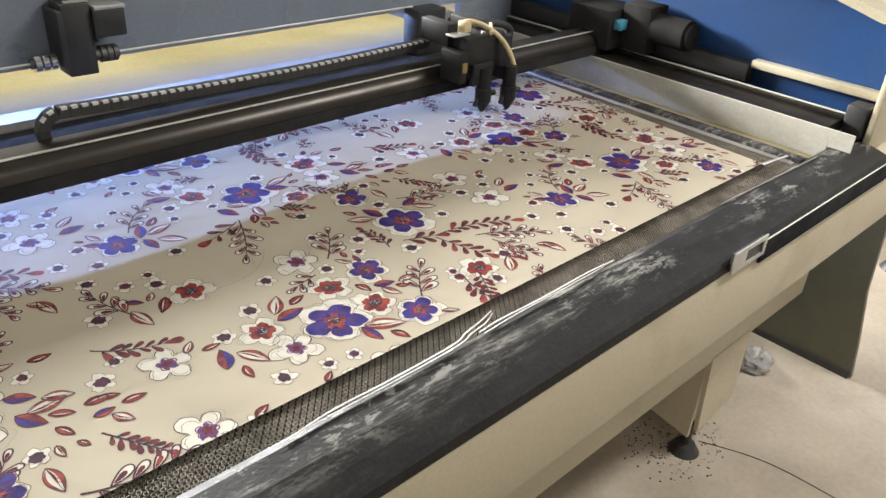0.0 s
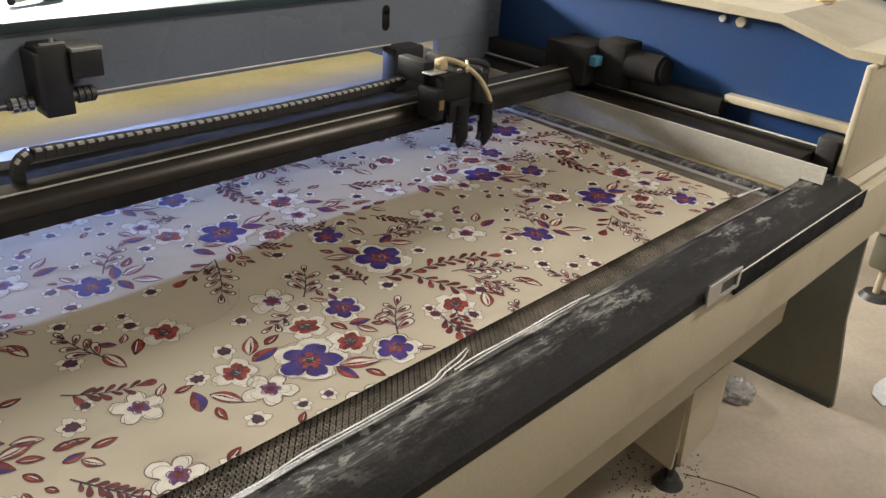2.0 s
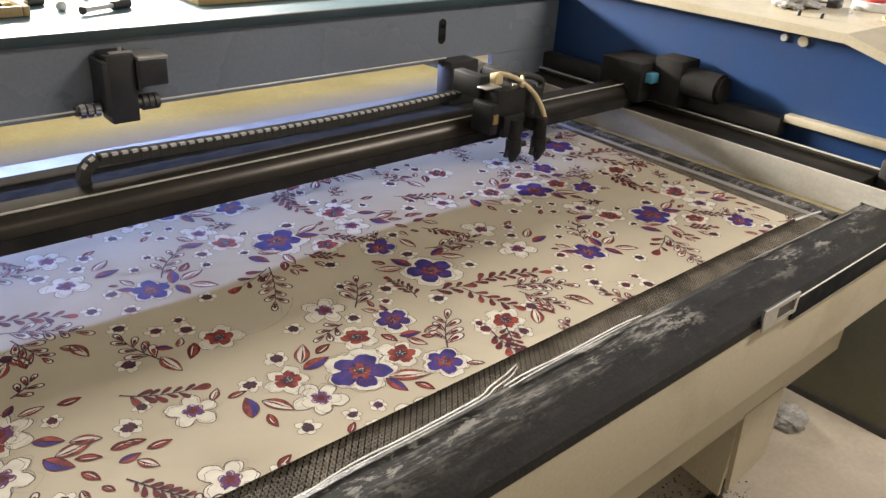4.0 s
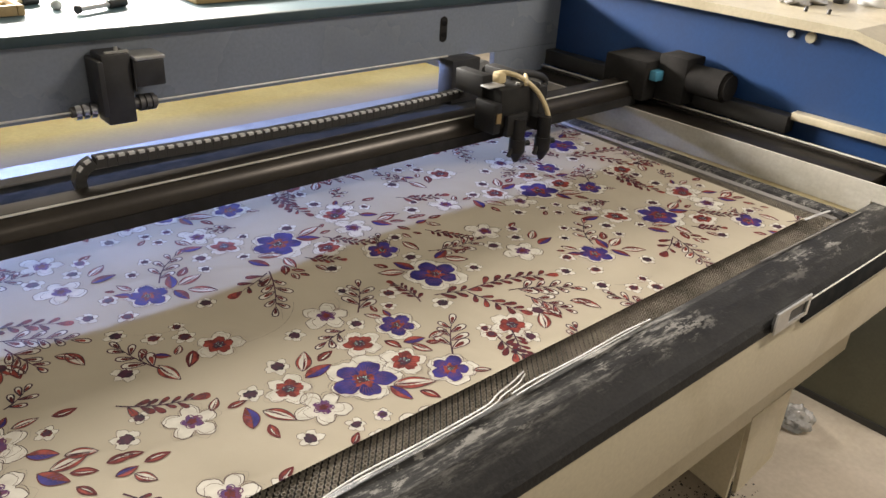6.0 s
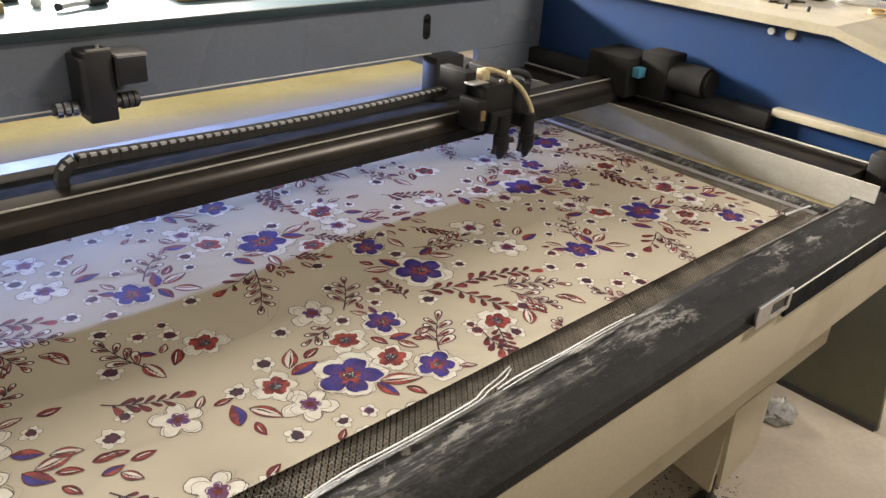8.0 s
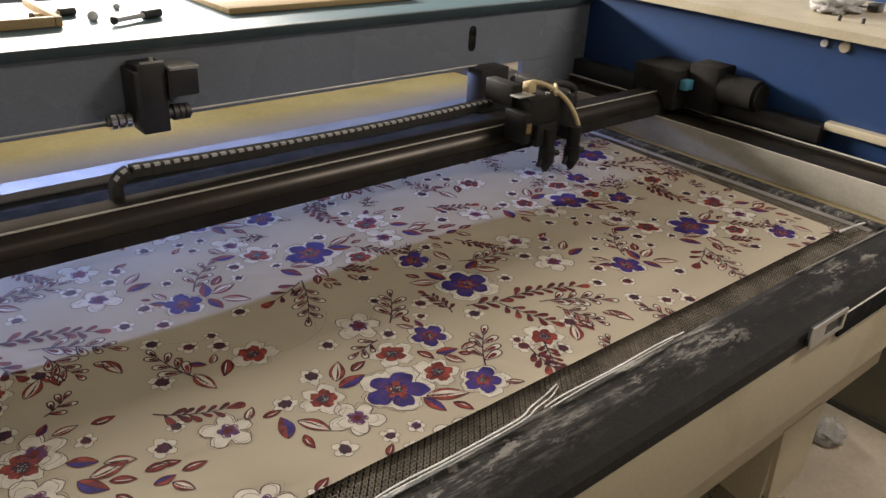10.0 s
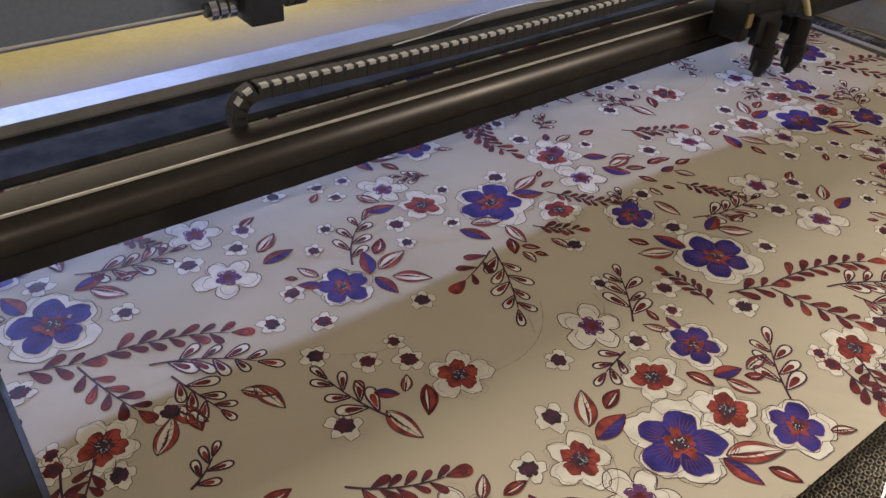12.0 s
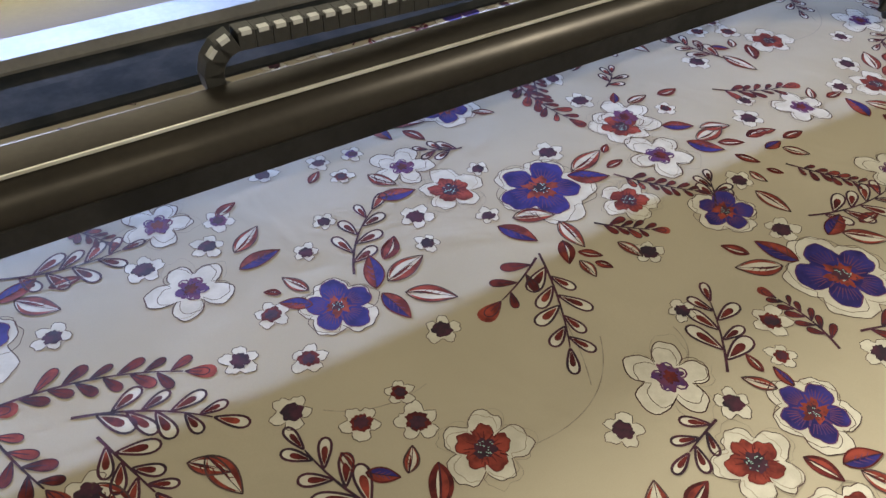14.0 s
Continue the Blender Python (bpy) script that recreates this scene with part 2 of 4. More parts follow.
# ---- the cutting machine: bed and body ----
machine = thing("laser_cutter", "large beige and blue flatbed laser cutter with black bed frame", "machine")
solid("bed_plate", M_BLACK, -0.6, 1.609, -0.045, 1.03, BED - 0.03, BED - 0.014, parent=machine)


def honeycomb(x0, x1, y0, y1, z0, z1, cell, wall):
    """Upright six-sided cells of thin foil."""
    bm = bmesh.new()
    dx, dy = cell * 1.5, cell * math.sqrt(3) / 2
    j = 0
    y = y0
    while y < y1:
        x = x0 + (0.75 * cell * 2 / 2 if j % 2 else 0)
        while x < x1:
            ring_ = [(x + cell / 2 * math.cos(k * math.pi / 3), y + cell / 2 * math.sin(k * math.pi / 3)) for k in range(6)]
            inner = [(x + (cell / 2 - wall) * math.cos(k * math.pi / 3), y + (cell / 2 - wall) * math.sin(k * math.pi / 3)) for k in range(6)]
            jit = random.uniform(-0.0006, 0.0006)
            o = [bm.verts.new((*p, z1 + jit)) for p in ring_]
            i_ = [bm.verts.new((*p, z1 + jit)) for p in inner]
            b = [bm.verts.new((*p, z0)) for p in inner]
            for k in range(6):
                n = (k + 1) % 6
                bm.faces.new((o[k], o[n], i_[n], i_[k]))
                bm.faces.new((i_[k], i_[n], b[n], b[k]))
            x += dx
        y += dy / 1.0
        j += 1
    return bm


tagged(part("honeycomb_strip", honeycomb(-0.1, 1.66, -0.046, 0.012, BED - 0.010, BED - 0.0035, 0.0068, 0.0007), M_HONEY, machine, "dark honeycomb grid"), kind="stuff")
tagged(part("honeycomb_strip", honeycomb(1.53, 1.586, 0.016, 0.9, BED - 0.010, BED - 0.0035, 0.0068, 0.0007), M_HONEY, machine, "dark honeycomb grid"), kind="stuff")
# the black steel frame round the bed, its front rolled over the beige apron
bm = prism(bmesh.new(), [(-0.047, BED - 0.012), (-0.047, BED - 0.003), (-0.060, BED + 0.001), (-0.098, BED - 0.001), (-0.125, BED - 0.007), (-0.146, BED - 0.013), (-0.156, BED - 0.022), (-0.1595, BED - 0.034), (-0.1595, BED - 0.036), (-0.128, BED - 0.031), (-0.06, BED - 0.05)], "x", -0.95, 1.86)
part("front_frame", bm, M_SCUFFED, machine, "scuffed black steel")
solid("left_frame", M_MATTE, -0.62, -0.006, -0.045, 1.03, BED - 0.013, BED - 0.003, bevel=0.002, parent=machine)
solid("left_step", M_MATTE, -0.62, -0.05, -0.045, 0.30, BED - 0.002, BED + 0.003, bevel=0.002, parent=machine)
bm = prism(bmesh.new(), [(1.610, BED - 0.040), (1.610, BED - 0.004), (1.618, BED + 0.001), (1.640, BED + 0.001), (1.645, BED - 0.008), (1.655, BED - 0.008), (1.660, BED - 0.004), (1.678, BED - 0.010), (1.718, BED - 0.026), (1.718, BED - 0.040)], "y", -0.046, 0.887)
part("side_frame", bm, M_SCUFFED, machine)
solid("edge_strip", M_LIP, 1.588, 1.607, -0.040, 0.885, BED - 0.012, BED - 0.002, bevel=0.001, parent=machine, label="grey metal edge strip")
bm = prism(bmesh.new(), [(-0.050, 0), (-0.0475, 0), (-0.058, 0.40), (-0.0605, 0.40)], "z", BED - 0.0005, BED + 0.0022)
for v in bm.verts:
    v.co.x, v.co.y = 1.27 + v.co.y, v.co.x
part("seam", bm, M_LIP, machine, "thin bare metal edge")
bm = box(bmesh.new(), 1.752, 1.757, -0.0455, 1.03, BED - 0.030, BED + 0.042)
box(bm, 1.752, 1.757, -0.098, -0.0458, BED + 0.002, BED + 0.042)
part("side_rail", bm, M_RAILPAINT, machine, "pale grey painted side plate")
solid("rail_foot", M_FLANGE, 1.720, 1.7515, -0.0455, 1.03, BED - 0.040, BED - 0.028, bevel=0.002, parent=machine, label="yellowed bottom flange")
solid("guide_rail", M_BRONZE, 1.7575, 1.885, -0.03, 1.03, BED + 0.012, BED + 0.0415, bevel=0.002, parent=machine)
solid("rod_seat", M_BRONZE, 1.850, 1.885, -0.03, 1.03, BED + 0.042, BED + 0.0485, parent=machine)
part("guide_rod", rod(bmesh.new(), (1.862, -0.03, BED + 0.0515), (1.862, 1.04, BED + 0.0515), 0.0026), M_BRIGHT, machine, "polished steel rod", 40)
solid("rail_end", M_BLACK, 1.845, 1.900, -0.080, -0.032, BED + 0.004, BED + 0.080, bevel=0.005, parent=machine, label="black rail end block")
solid("cover_ledge", M_BEIGE, 1.90, 1.93, -0.085, 0.24, BED + 0.085, BED + 0.105, bevel=0.002, parent=machine)
solid("cover_ledge", M_BLACK, 1.886, 1.93, 0.24, 1.06, BED + 0.05, BED + 0.095, bevel=0.003, parent=machine)
bm = prism(bmesh.new(), [(1.30, BED - 0.1), (1.30, 1.164), (0.138, 1.162), (-0.036, 1.116), (-0.085, 1.116), (-0.085, BED - 0.1)], "x", 1.93, 1.95)
part("side_cover", bm, M_BLUE, machine, "blue painted side cover")
bm = prism(bmesh.new(), [(1.30, 1.165), (1.30, 1.187), (0.140, 1.186), (-0.034, 1.140), (-0.108, 1.140), (-0.108, 1.118), (-0.036, 1.118), (0.138, 1.164)], "x", 1.885, 2.46)
part("side_top", bm, M_BEIGE, machine, "beige painted top shelf with a sloping front")
solid("side_back", M_BLUE, 2.46, 2.48, -0.085, 1.30, 0.9, 1.75, parent=machine, label="blue painted upright panel")
bm = box(bmesh.new(), 1.852, 2.48, -0.102, -0.086, 0.84, 1.117, bevel=0.003)
part("side_front", bm, M_BEIGE, machine, smooth=40)
solid("apron_top", M_BEIGE, 1.862, 2.48, -0.129, -0.087, 0.815, BED - 0.026, parent=machine)
# front apron and the body set back under it
bm = box(bmesh.new(), -0.95, 2.48, -0.158, -0.130, 0.66, BED - 0.032, bevel=0.005)
part("apron", bm, M_BEIGE, machine, "beige painted apron", 40)
bm = prism(bmesh.new(), [(-0.129, 0.80), (-0.129, 0.665), (-0.01, 0.42), (-0.01, 0.33), (0.02, 0.33), (0.02, 0.80)], "x", -0.95, 2.05)
part("body_front", bm, M_BEIGE, machine)
solid("edge_channel", M_GLOSS, 1.225, 1.86, -0.1655, -0.160, BED - 0.056, BED - 0.012, bevel=0.001, parent=machine, label="dark painted edge channel")
solid("channel_edge", M_BRIGHT, 1.235, 1.855, -0.1655, -0.1635, BED - 0.0115, BED - 0.0095, parent=machine, label="thin bright worn edge")
solid("channel_foot", M_RAILPAINT, 1.235, 1.855, -0.1640, -0.1585, BED - 0.060, BED - 0.0565, parent=machine)
bm = bmesh.new()
for q in ((1.108, 1.152, -0.034, 0.006), (1.214, 1.224, -0.034, 0.006), (1.152, 1.214, -0.034, -0.027), (1.152, 1.214, -0.002, 0.006)):
    box(bm, q[0], q[1], -0.1690, -0.1660, BED + q[2], BED + q[3])
part("bracket", bm, M_ALU, machine, "small bare metal plate with a slot")
solid("bracket_back", M_BLACK, 1.112, 1.222, -0.1655, -0.1600, BED - 0.032, BED + 0.003, parent=machine)
# legs: folded sheet with a side cheek, on a levelling foot
for x in (-0.4, 1.545):
    bm = prism(bmesh.new(), [(x, 0.34), (x + 0.03, 0.085), (x + 0.06, 0.085), (x + 0.205, 0.11), (x + 0.195, 0.34)], "y", -0.012, 0.0)
    leg = part("leg", bm, M_BEIGE, machine)
    bm = prism(bmesh.new(), [(0.0, 0.34), (0.0, 0.07), (0.35, 0.13), (0.35, 0.34)], "x", x + 0.004, x + 0.016)
    part("leg_cheek", bm, M_BEIGE, leg)
    part("foot_bolt", rod(bmesh.new(), (x + 0.035, 0.012, 0.02), (x + 0.035, 0.012, 0.10), 0.010), M_BLACK, leg, "", 40)
    bm = rod(bmesh.new(), (x + 0.035, 0.012, 0.0), (x + 0.035, 0.012, 0.026), 0.042, 24, 0.026)
    part("foot", bm, M_BLACK, leg, "black rubber levelling foot", 40)
solid("belly", M_BEIGE, -0.95, 2.05, 0.05, 1.3, 0.45, 0.80, parent=machine)
# back: rail, slot with the feed table behind, the suspended grey panel and the tray on top
bm = prism(bmesh.new(), [(0.889, BED - 0.012), (0.889, BED + 0.002), (0.90, BED + 0.006), (0.965, BED + 0.007), (0.972, BED + 0.001), (1.024, BED + 0.001), (1.024, BED - 0.012)], "x", -0.62, 1.691)
part("back_frame", bm, M_GLOSS, machine, "glossy black rear frame")
bm = prism(bmesh.new(), [(1.026, BED - 0.03), (1.026, BED + 0.004), (1.040, BED + 0.013), (1.092, BED + 0.0155), (1.092, BED + 0.0135), (1.058, BED + 0.0125), (1.058, BED - 0.03)], "x", -0.62, 1.654)
part("slot_lip", bm, M_LIP, machine, "bent bare metal lip")
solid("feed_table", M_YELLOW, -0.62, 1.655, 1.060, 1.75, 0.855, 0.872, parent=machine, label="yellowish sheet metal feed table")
solid("back_panel", M_GREY, -0.62, 1.93, 1.05, 1.07, 0.973, 1.122, parent=machine, label="dark grey suspended panel")
solid("back_panel", M_GREY, 1.655, 1.93, 1.05, 1.07, BED - 0.02, 0.972, parent=machine)
solid("back_top_edge", M_TEAL, -0.62, 1.93, 1.036, 1.06, 1.123, 1.145, bevel=0.002, parent=machine, label="dark teal shelf edge")
solid("back_top", M_SHELF, -0.62, 1.93, 1.061, 1.55, 1.113, 1.144, parent=machine, label="pale blue glossy top shelf")
bm = rod(bmesh.new(), (1.445, 1.0485, 1.036), (1.445, 1.0495, 1.036), 0.013, 20)
rod(bm, (1.445, 1.0485, 1.080), (1.445, 1.0495, 1.080), 0.013, 20)
box(bm, 1.432, 1.458, 1.0485, 1.0495, 1.036, 1.080)
part("grip_slot", bm, M_MATTE, machine, "dark grip slot")
for y, r, mm in ((0.302, 0.009, M_MARK), (0.252, 0.013, M_BEIGE)):
    part("cover_bolt", rod(bmesh.new(), (1.922, y, 1.143), (1.9295, y, 1.143), r, 18), mm, machine, "pale round cap", 40)
# unseen board, added to keep window glare off the rear frame
solid("light_baffle", M_GREY, -0.62, 1.93, 1.950, 1.968, 0.30, 1.285, parent=machine)
solid("back_wall", M_GREY, -0.62, 1.93, 1.50, 1.52, 0.0, 0.855, parent=machine)
solid("corner_post", M_BLACK, 1.43, 1.535, 0.985, 1.045, BED + 0.002, 0.985, bevel=0.004, parent=machine)
disc = part("belt_pulley", rod(bmesh.new(), (1.557, 0.99, 0.945), (1.557, 1.012, 0.945), 0.026, 24), M_ALU, machine, "pale belt pulley", 40)
part("pulley_hub", rod(bmesh.new(), (1.557, 0.982, 0.945), (1.557, 1.045, 0.945), 0.010), M_BLACK, disc)

# ---- drive motor on its shaft below the grey panel ----
drive = thing("drive_motor", "black drive motor on a polished shaft under the grey panel", "motor")
SH = (1.01, 0.994)
bm = box(bmesh.new(), 0.494, 0.552, 0.985, 1.047, 0.962, 1.105, bevel=0.004)
part("housing", bm, M_BLACK, drive, smooth=40)
solid("mounting_plate", M_BLACK, 0.482, 0.493, 0.972, 1.047, 0.985, 1.095, bevel=0.002, parent=drive)
solid("stepper", M_BLACK, 0.556, 0.618, 0.978, 1.045, 1.034, 1.088, bevel=0.004, parent=drive)
solid("stepper_flange", M_BLACK, 0.5525, 0.5555, 0.976, 1.047, 1.028, 1.092, parent=drive)
solid("stepper_cap", M_ALU, 0.557, 0.620, 0.977, 1.042, 1.0885, 1.096, bevel=0.001, parent=drive, label="bare metal cap")
part("cap_screw", rod(bmesh.new(), (0.530, 1.0, 1.105), (0.530, 1.0, 1.116), 0.004), M_ALU, drive)
solid("tab", M_ALU, 0.505, 0.552, 0.990, 1.0, 1.1055, 1.109, parent=drive)
for x, w in ((0.436, 0.011), (0.451, 0.011), (0.466, 0.011), (0.566, 0.010), (0.579, 0.010), (0.592, 0.008)):
    part("coupling_ring", rod(bmesh.new(), (x, *SH), (x + w, *SH), 0.017, 24), M_CHROME if x < 0.5 else M_DULL, drive, "", 40)
part("hub", rod(bmesh.new(), (0.5525, *SH), (0.604, *SH), 0.0125, 24), M_DULL, drive, "", 40)
part("hub", rod(bmesh.new(), (0.43, *SH), (0.4815, *SH), 0.0105, 24), M_DULL, drive, "", 40)
for a, b in ((-0.6, 0.43), (0.604, 1.43)):
    part("shaft", rod(bmesh.new(), (a, *SH), (b, *SH), 0.0024, 14), M_BRIGHT, drive, "polished steel shaft", 40)

# ---- gantry: beam, cutting head, cable chain ----
GY, HX = 0.65, 1.25  # the beam's front edge and the cutting head's place along it
gantry = thing("gantry", "dark gantry beam with black cutting head over the cloth", "gantry")
Z0 = BED + 0.045
bm = prism(bmesh.new(), [(GY - 0.014, Z0 - 0.002), (GY - 0.017, Z0 + 0.008), (GY - 0.017, Z0 + 0.026), (GY - 0.013, Z0 + 0.036), (GY - 0.007, Z0 + 0.044), (GY, Z0 + 0.050), (GY + 0.006, Z0 + 0.053), (GY + 0.050, Z0 + 0.056), (GY + 0.050, Z0 - 0.002)], "x", -0.45, 1.86)
part("beam", bm, M_BRONZE, gantry, "dark bronze extruded beam", 38)
solid("beam_skirt", M_MATTE, -0.45, 1.80, GY - 0.0205, GY - 0.0172, Z0 - 0.004, Z0 + 0.020, parent=gantry)
solid("belt", M_BRIGHT, -0.45, 1.80, GY + 0.003, GY + 0.0055, Z0 + 0.0535, Z0 + 0.0565, parent=gantry, label="bright steel belt edge")
solid("chain_tray", M_BLACK, -0.45, 1.62, GY + 0.0505, GY + 0.072, Z0 + 0.018, Z0 + 0.022, parent=gantry)
# end carriage on the side rail
end = solid("end_carriage", M_MATTE, 1.78, 1.92, GY - 0.05, GY + 0.09, BED + 0.056, BED + 0.165, bevel=0.006, parent=gantry)
solid("end_bracket", M_MATTE, 1.83, 1.915, GY - 0.14, GY - 0.051, BED + 0.060, BED + 0.185, bevel=0.005, parent=end)
part("end_motor", rod(bmesh.new(), (1.868, GY - 0.24, BED + 0.13), (1.868, GY - 0.141, BED + 0.13), 0.040, 24), M_MATTE, end, "", 40)
part("motor_cap", rod(bmesh.new(), (1.868, GY - 0.252, BED + 0.13), (1.868, GY - 0.2405, BED + 0.13), 0.034, 24), M_MATTE, end, "", 40)
solid("blue_plug", M_PLUG, 1.795, 1.828, GY - 0.075, GY - 0.051, BED + 0.115, BED + 0.142, bevel=0.003, parent=end, label="light blue plug")
# cable chain: links along the upper run, round the bend and back on the tray
CYM = GY + 0.061


def link_mesh():
    bm = bmesh.new()
    box(bm, -0.00865, 0.00865, -0.011, 0.011, -0.0095, 0.0095, bevel=0.0006, seg=1)
    return bm


LINKS = 52
path = [(HX + 0.02 - 0.0175 * i, Z0 + 0.094 - 0.010 * math.sin(math.pi * i / (LINKS - 1)), 0.0) for i in range(LINKS)]
xe, ze = path[-1][0], path[-1][1]
R = (ze - (Z0 + 0.032)) / 2
for k in range(1, 8):
    a = math.pi * k / 7.5
    path.append((xe - R * math.sin(a) - 0.006, ze - R + R * math.cos(a), -a))
path += [(xe + 0.008 + 0.0175 * i, Z0 + 0.032, 0.0) for i in range(26)]
chain = new("cable_chain")
chain.parent = gantry
chain["label"] = "black cable chain with pale marks"
lm = None
for x, z, a in path:
    if lm is None:
        first = part("chain_link", link_mesh(), M_BLACK, chain)
        lm = first.data
        ob = first
    else:
        ob = new("chain_link", lm)
        ob.parent = chain
    ob.matrix_basis = pose(x, CYM, z, 0, math.degrees(a), 0)
mark = None
for x, z, a in path[:LINKS + 2]:
    if mark is None:
        ob = part("chain_mark", box(bmesh.new(), -0.0050, 0.0050, -0.0118, -0.0040, 0.0060, 0.0105), M_MARK, chain, "pale chain mark")
        mark = ob.data
    else:
        ob = new("chain_mark", mark)
        ob.parent = chain
    ob.matrix_basis = pose(x, CYM, z, 0, math.degrees(a), 0)


def tube(points, r, steps=10, seg=10):
    """A round tube along a smooth curve through the points."""
    pts = []
    p = [Vector(q) for q in points]
    p = [2 * p[0] - p[1]] + p + [2 * p[-1] - p[-2]]
    for i in range(1, len(p) - 2):
        for k in range(steps):
            t = k / steps
            pts.append(0.5 * (2 * p[i] + (p[i + 1] - p[i - 1]) * t + (2 * p[i - 1] - 5 * p[i] + 4 * p[i + 1] - p[i + 2]) * t * t + (3 * p[i] - p[i - 1] - 3 * p[i + 1] + p[i + 2]) * t ** 3))
    pts.append(p[-2])
    bm = bmesh.new()
    rings = []
    for i, q in enumerate(pts):
        d = (pts[min(i + 1, len(pts) - 1)] - pts[max(i - 1, 0)]).normalized()
        m = d.to_track_quat("Z", "Y").to_matrix()
        rings.append([bm.verts.new(q + m @ Vector((r * math.cos(2 * math.pi * k / seg), r * math.sin(2 * math.pi * k / seg), 0))) for k in range(seg)])
    for a, b in zip(rings, rings[1:]):
        for k in range(seg):
            bm.faces.new((a[k], a[(k + 1) % seg], b[(k + 1) % seg], b[k]))
    bm.faces.new(rings[0]), bm.faces.new(rings[-1])
    bmesh.ops.recalc_face_normals(bm, faces=bm.faces)
    return bm


# second chain that runs off to the end carriage
part("drag_cable", tube([(HX + 0.05, CYM, Z0 + 0.108), (HX + 0.10, CYM, Z0 + 0.113), (HX + 0.16, CYM, Z0 + 0.112), (HX + 0.22, CYM, Z0 + 0.100), (HX + 0.25, CYM, Z0 + 0.082), (HX + 0.235, CYM, Z0 + 0.064), (HX + 0.19, CYM, Z0 + 0.058), (HX + 0.05, CYM, Z0 + 0.058)], 0.0095), M_BLACK, gantry, "black drag cable", 50)
# cutting head
head_ = new("cutting_head")
head_.parent = gantry
head_["label"] = "black cutting head with two nozzles"
solid("carriage_block", M_HEAD, 0.722, 0.850, GY - 0.078, GY - 0.006, BED + 0.088, BED + 0.178, bevel=0.006, parent=head_)
solid("left_cheek", M_HEAD, 0.698, 0.721, GY - 0.085, GY - 0.02, BED + 0.080, BED + 0.150, bevel=0.004, parent=head_)
solid("right_cheek", M_HEAD, 0.851, 0.882, GY - 0.072, GY - 0.006, BED + 0.075, BED + 0.165, bevel=0.005, parent=head_)
solid("slide_plate", M_HEAD, 0.735, 0.80, GY - 0.092, GY - 0.079, BED + 0.070, BED + 0.12, bevel=0.003, parent=head_)
solid("chain_post", M_HEAD, 0.708, 0.738, GY - 0.03, GY + 0.06, BED + 0.150, BED + 0.20, bevel=0.003, parent=head_)
solid("chain_post", M_HEAD, 0.80, 0.832, GY - 0.03, GY + 0.06, BED + 0.150, BED + 0.196, bevel=0.003, parent=head_)
solid("post_plate", M_ALU, 0.70, 0.75, GY - 0.06, GY - 0.03, BED + 0.1785, BED + 0.182, bevel=0.001, parent=head_, label="bare metal strip")
solid("hose_clamp", M_HOSE, 0.744, 0.768, GY - 0.045, GY - 0.022, BED + 0.179, BED + 0.205, bevel=0.004, parent=head_, label="cream plastic hose clamp")
part("air_hose", tube([(0.748, GY - 0.03, BED + 0.195), (0.765, GY - 0.04, BED + 0.203), (0.80, GY - 0.065, BED + 0.190), (0.832, GY - 0.092, BED + 0.155), (0.848, GY - 0.112, BED + 0.105), (0.842, GY - 0.118, BED + 0.060)], 0.0058), M_HOSE, head_, "cream air hose", 60)
part("air_hose", tube([(0.79, GY - 0.085, BED + 0.183), (0.815, GY - 0.06, BED + 0.190), (0.845, GY - 0.03, BED + 0.185)], 0.0045), M_HOSE, head_, "cream air hose", 60)
for x, y in ((0.772, GY - 0.092), (0.836, GY - 0.112)):
    bm = rod(bmesh.new(), (x, y, BED + 0.062), (x, y, BED + 0.11), 0.0155, 20)
    rod(bm, (x, y, BED + 0.032), (x, y, BED + 0.062), 0.019, 20)
    rod(bm, (x, y, BED + 0.007), (x, y, BED + 0.032), 0.006, 20, 0.019)
    noz = part("nozzle", bm, M_HEAD, head_, "black conical nozzle", 40)
    part("set_screw", rod(bmesh.new(), (x + 0.016, y, BED + 0.047), (x + 0.034, y - 0.004, BED + 0.047), 0.007, 12), M_HEAD, noz, "", 40)
    part("side_tube", rod(bmesh.new(), (x - 0.017, y, BED + 0.040), (x - 0.030, y - 0.004, BED + 0.026), 0.005, 10), M_HEAD, noz, "", 40)
    part("mount", box(bmesh.new(), x - 0.014, x + 0.014, y + 0.012, GY - 0.05, BED + 0.075, BED + 0.105, bevel=0.002), M_HEAD, noz)
solid("brass_fitting", M_BRASS, 0.703, 0.717, GY - 0.0885, GY - 0.0852, BED + 0.106, BED + 0.128, parent=head_, label="dull brass fitting")
for x, z in ((0.79, 0.182), (0.86, 0.172)):
    part("bolt", rod(bmesh.new(), (x, GY - 0.06, BED + z - 0.006), (x, GY - 0.06, BED + z), 0.005, 8), M_ALU, head_)

head_.location.x = HX - 0.772

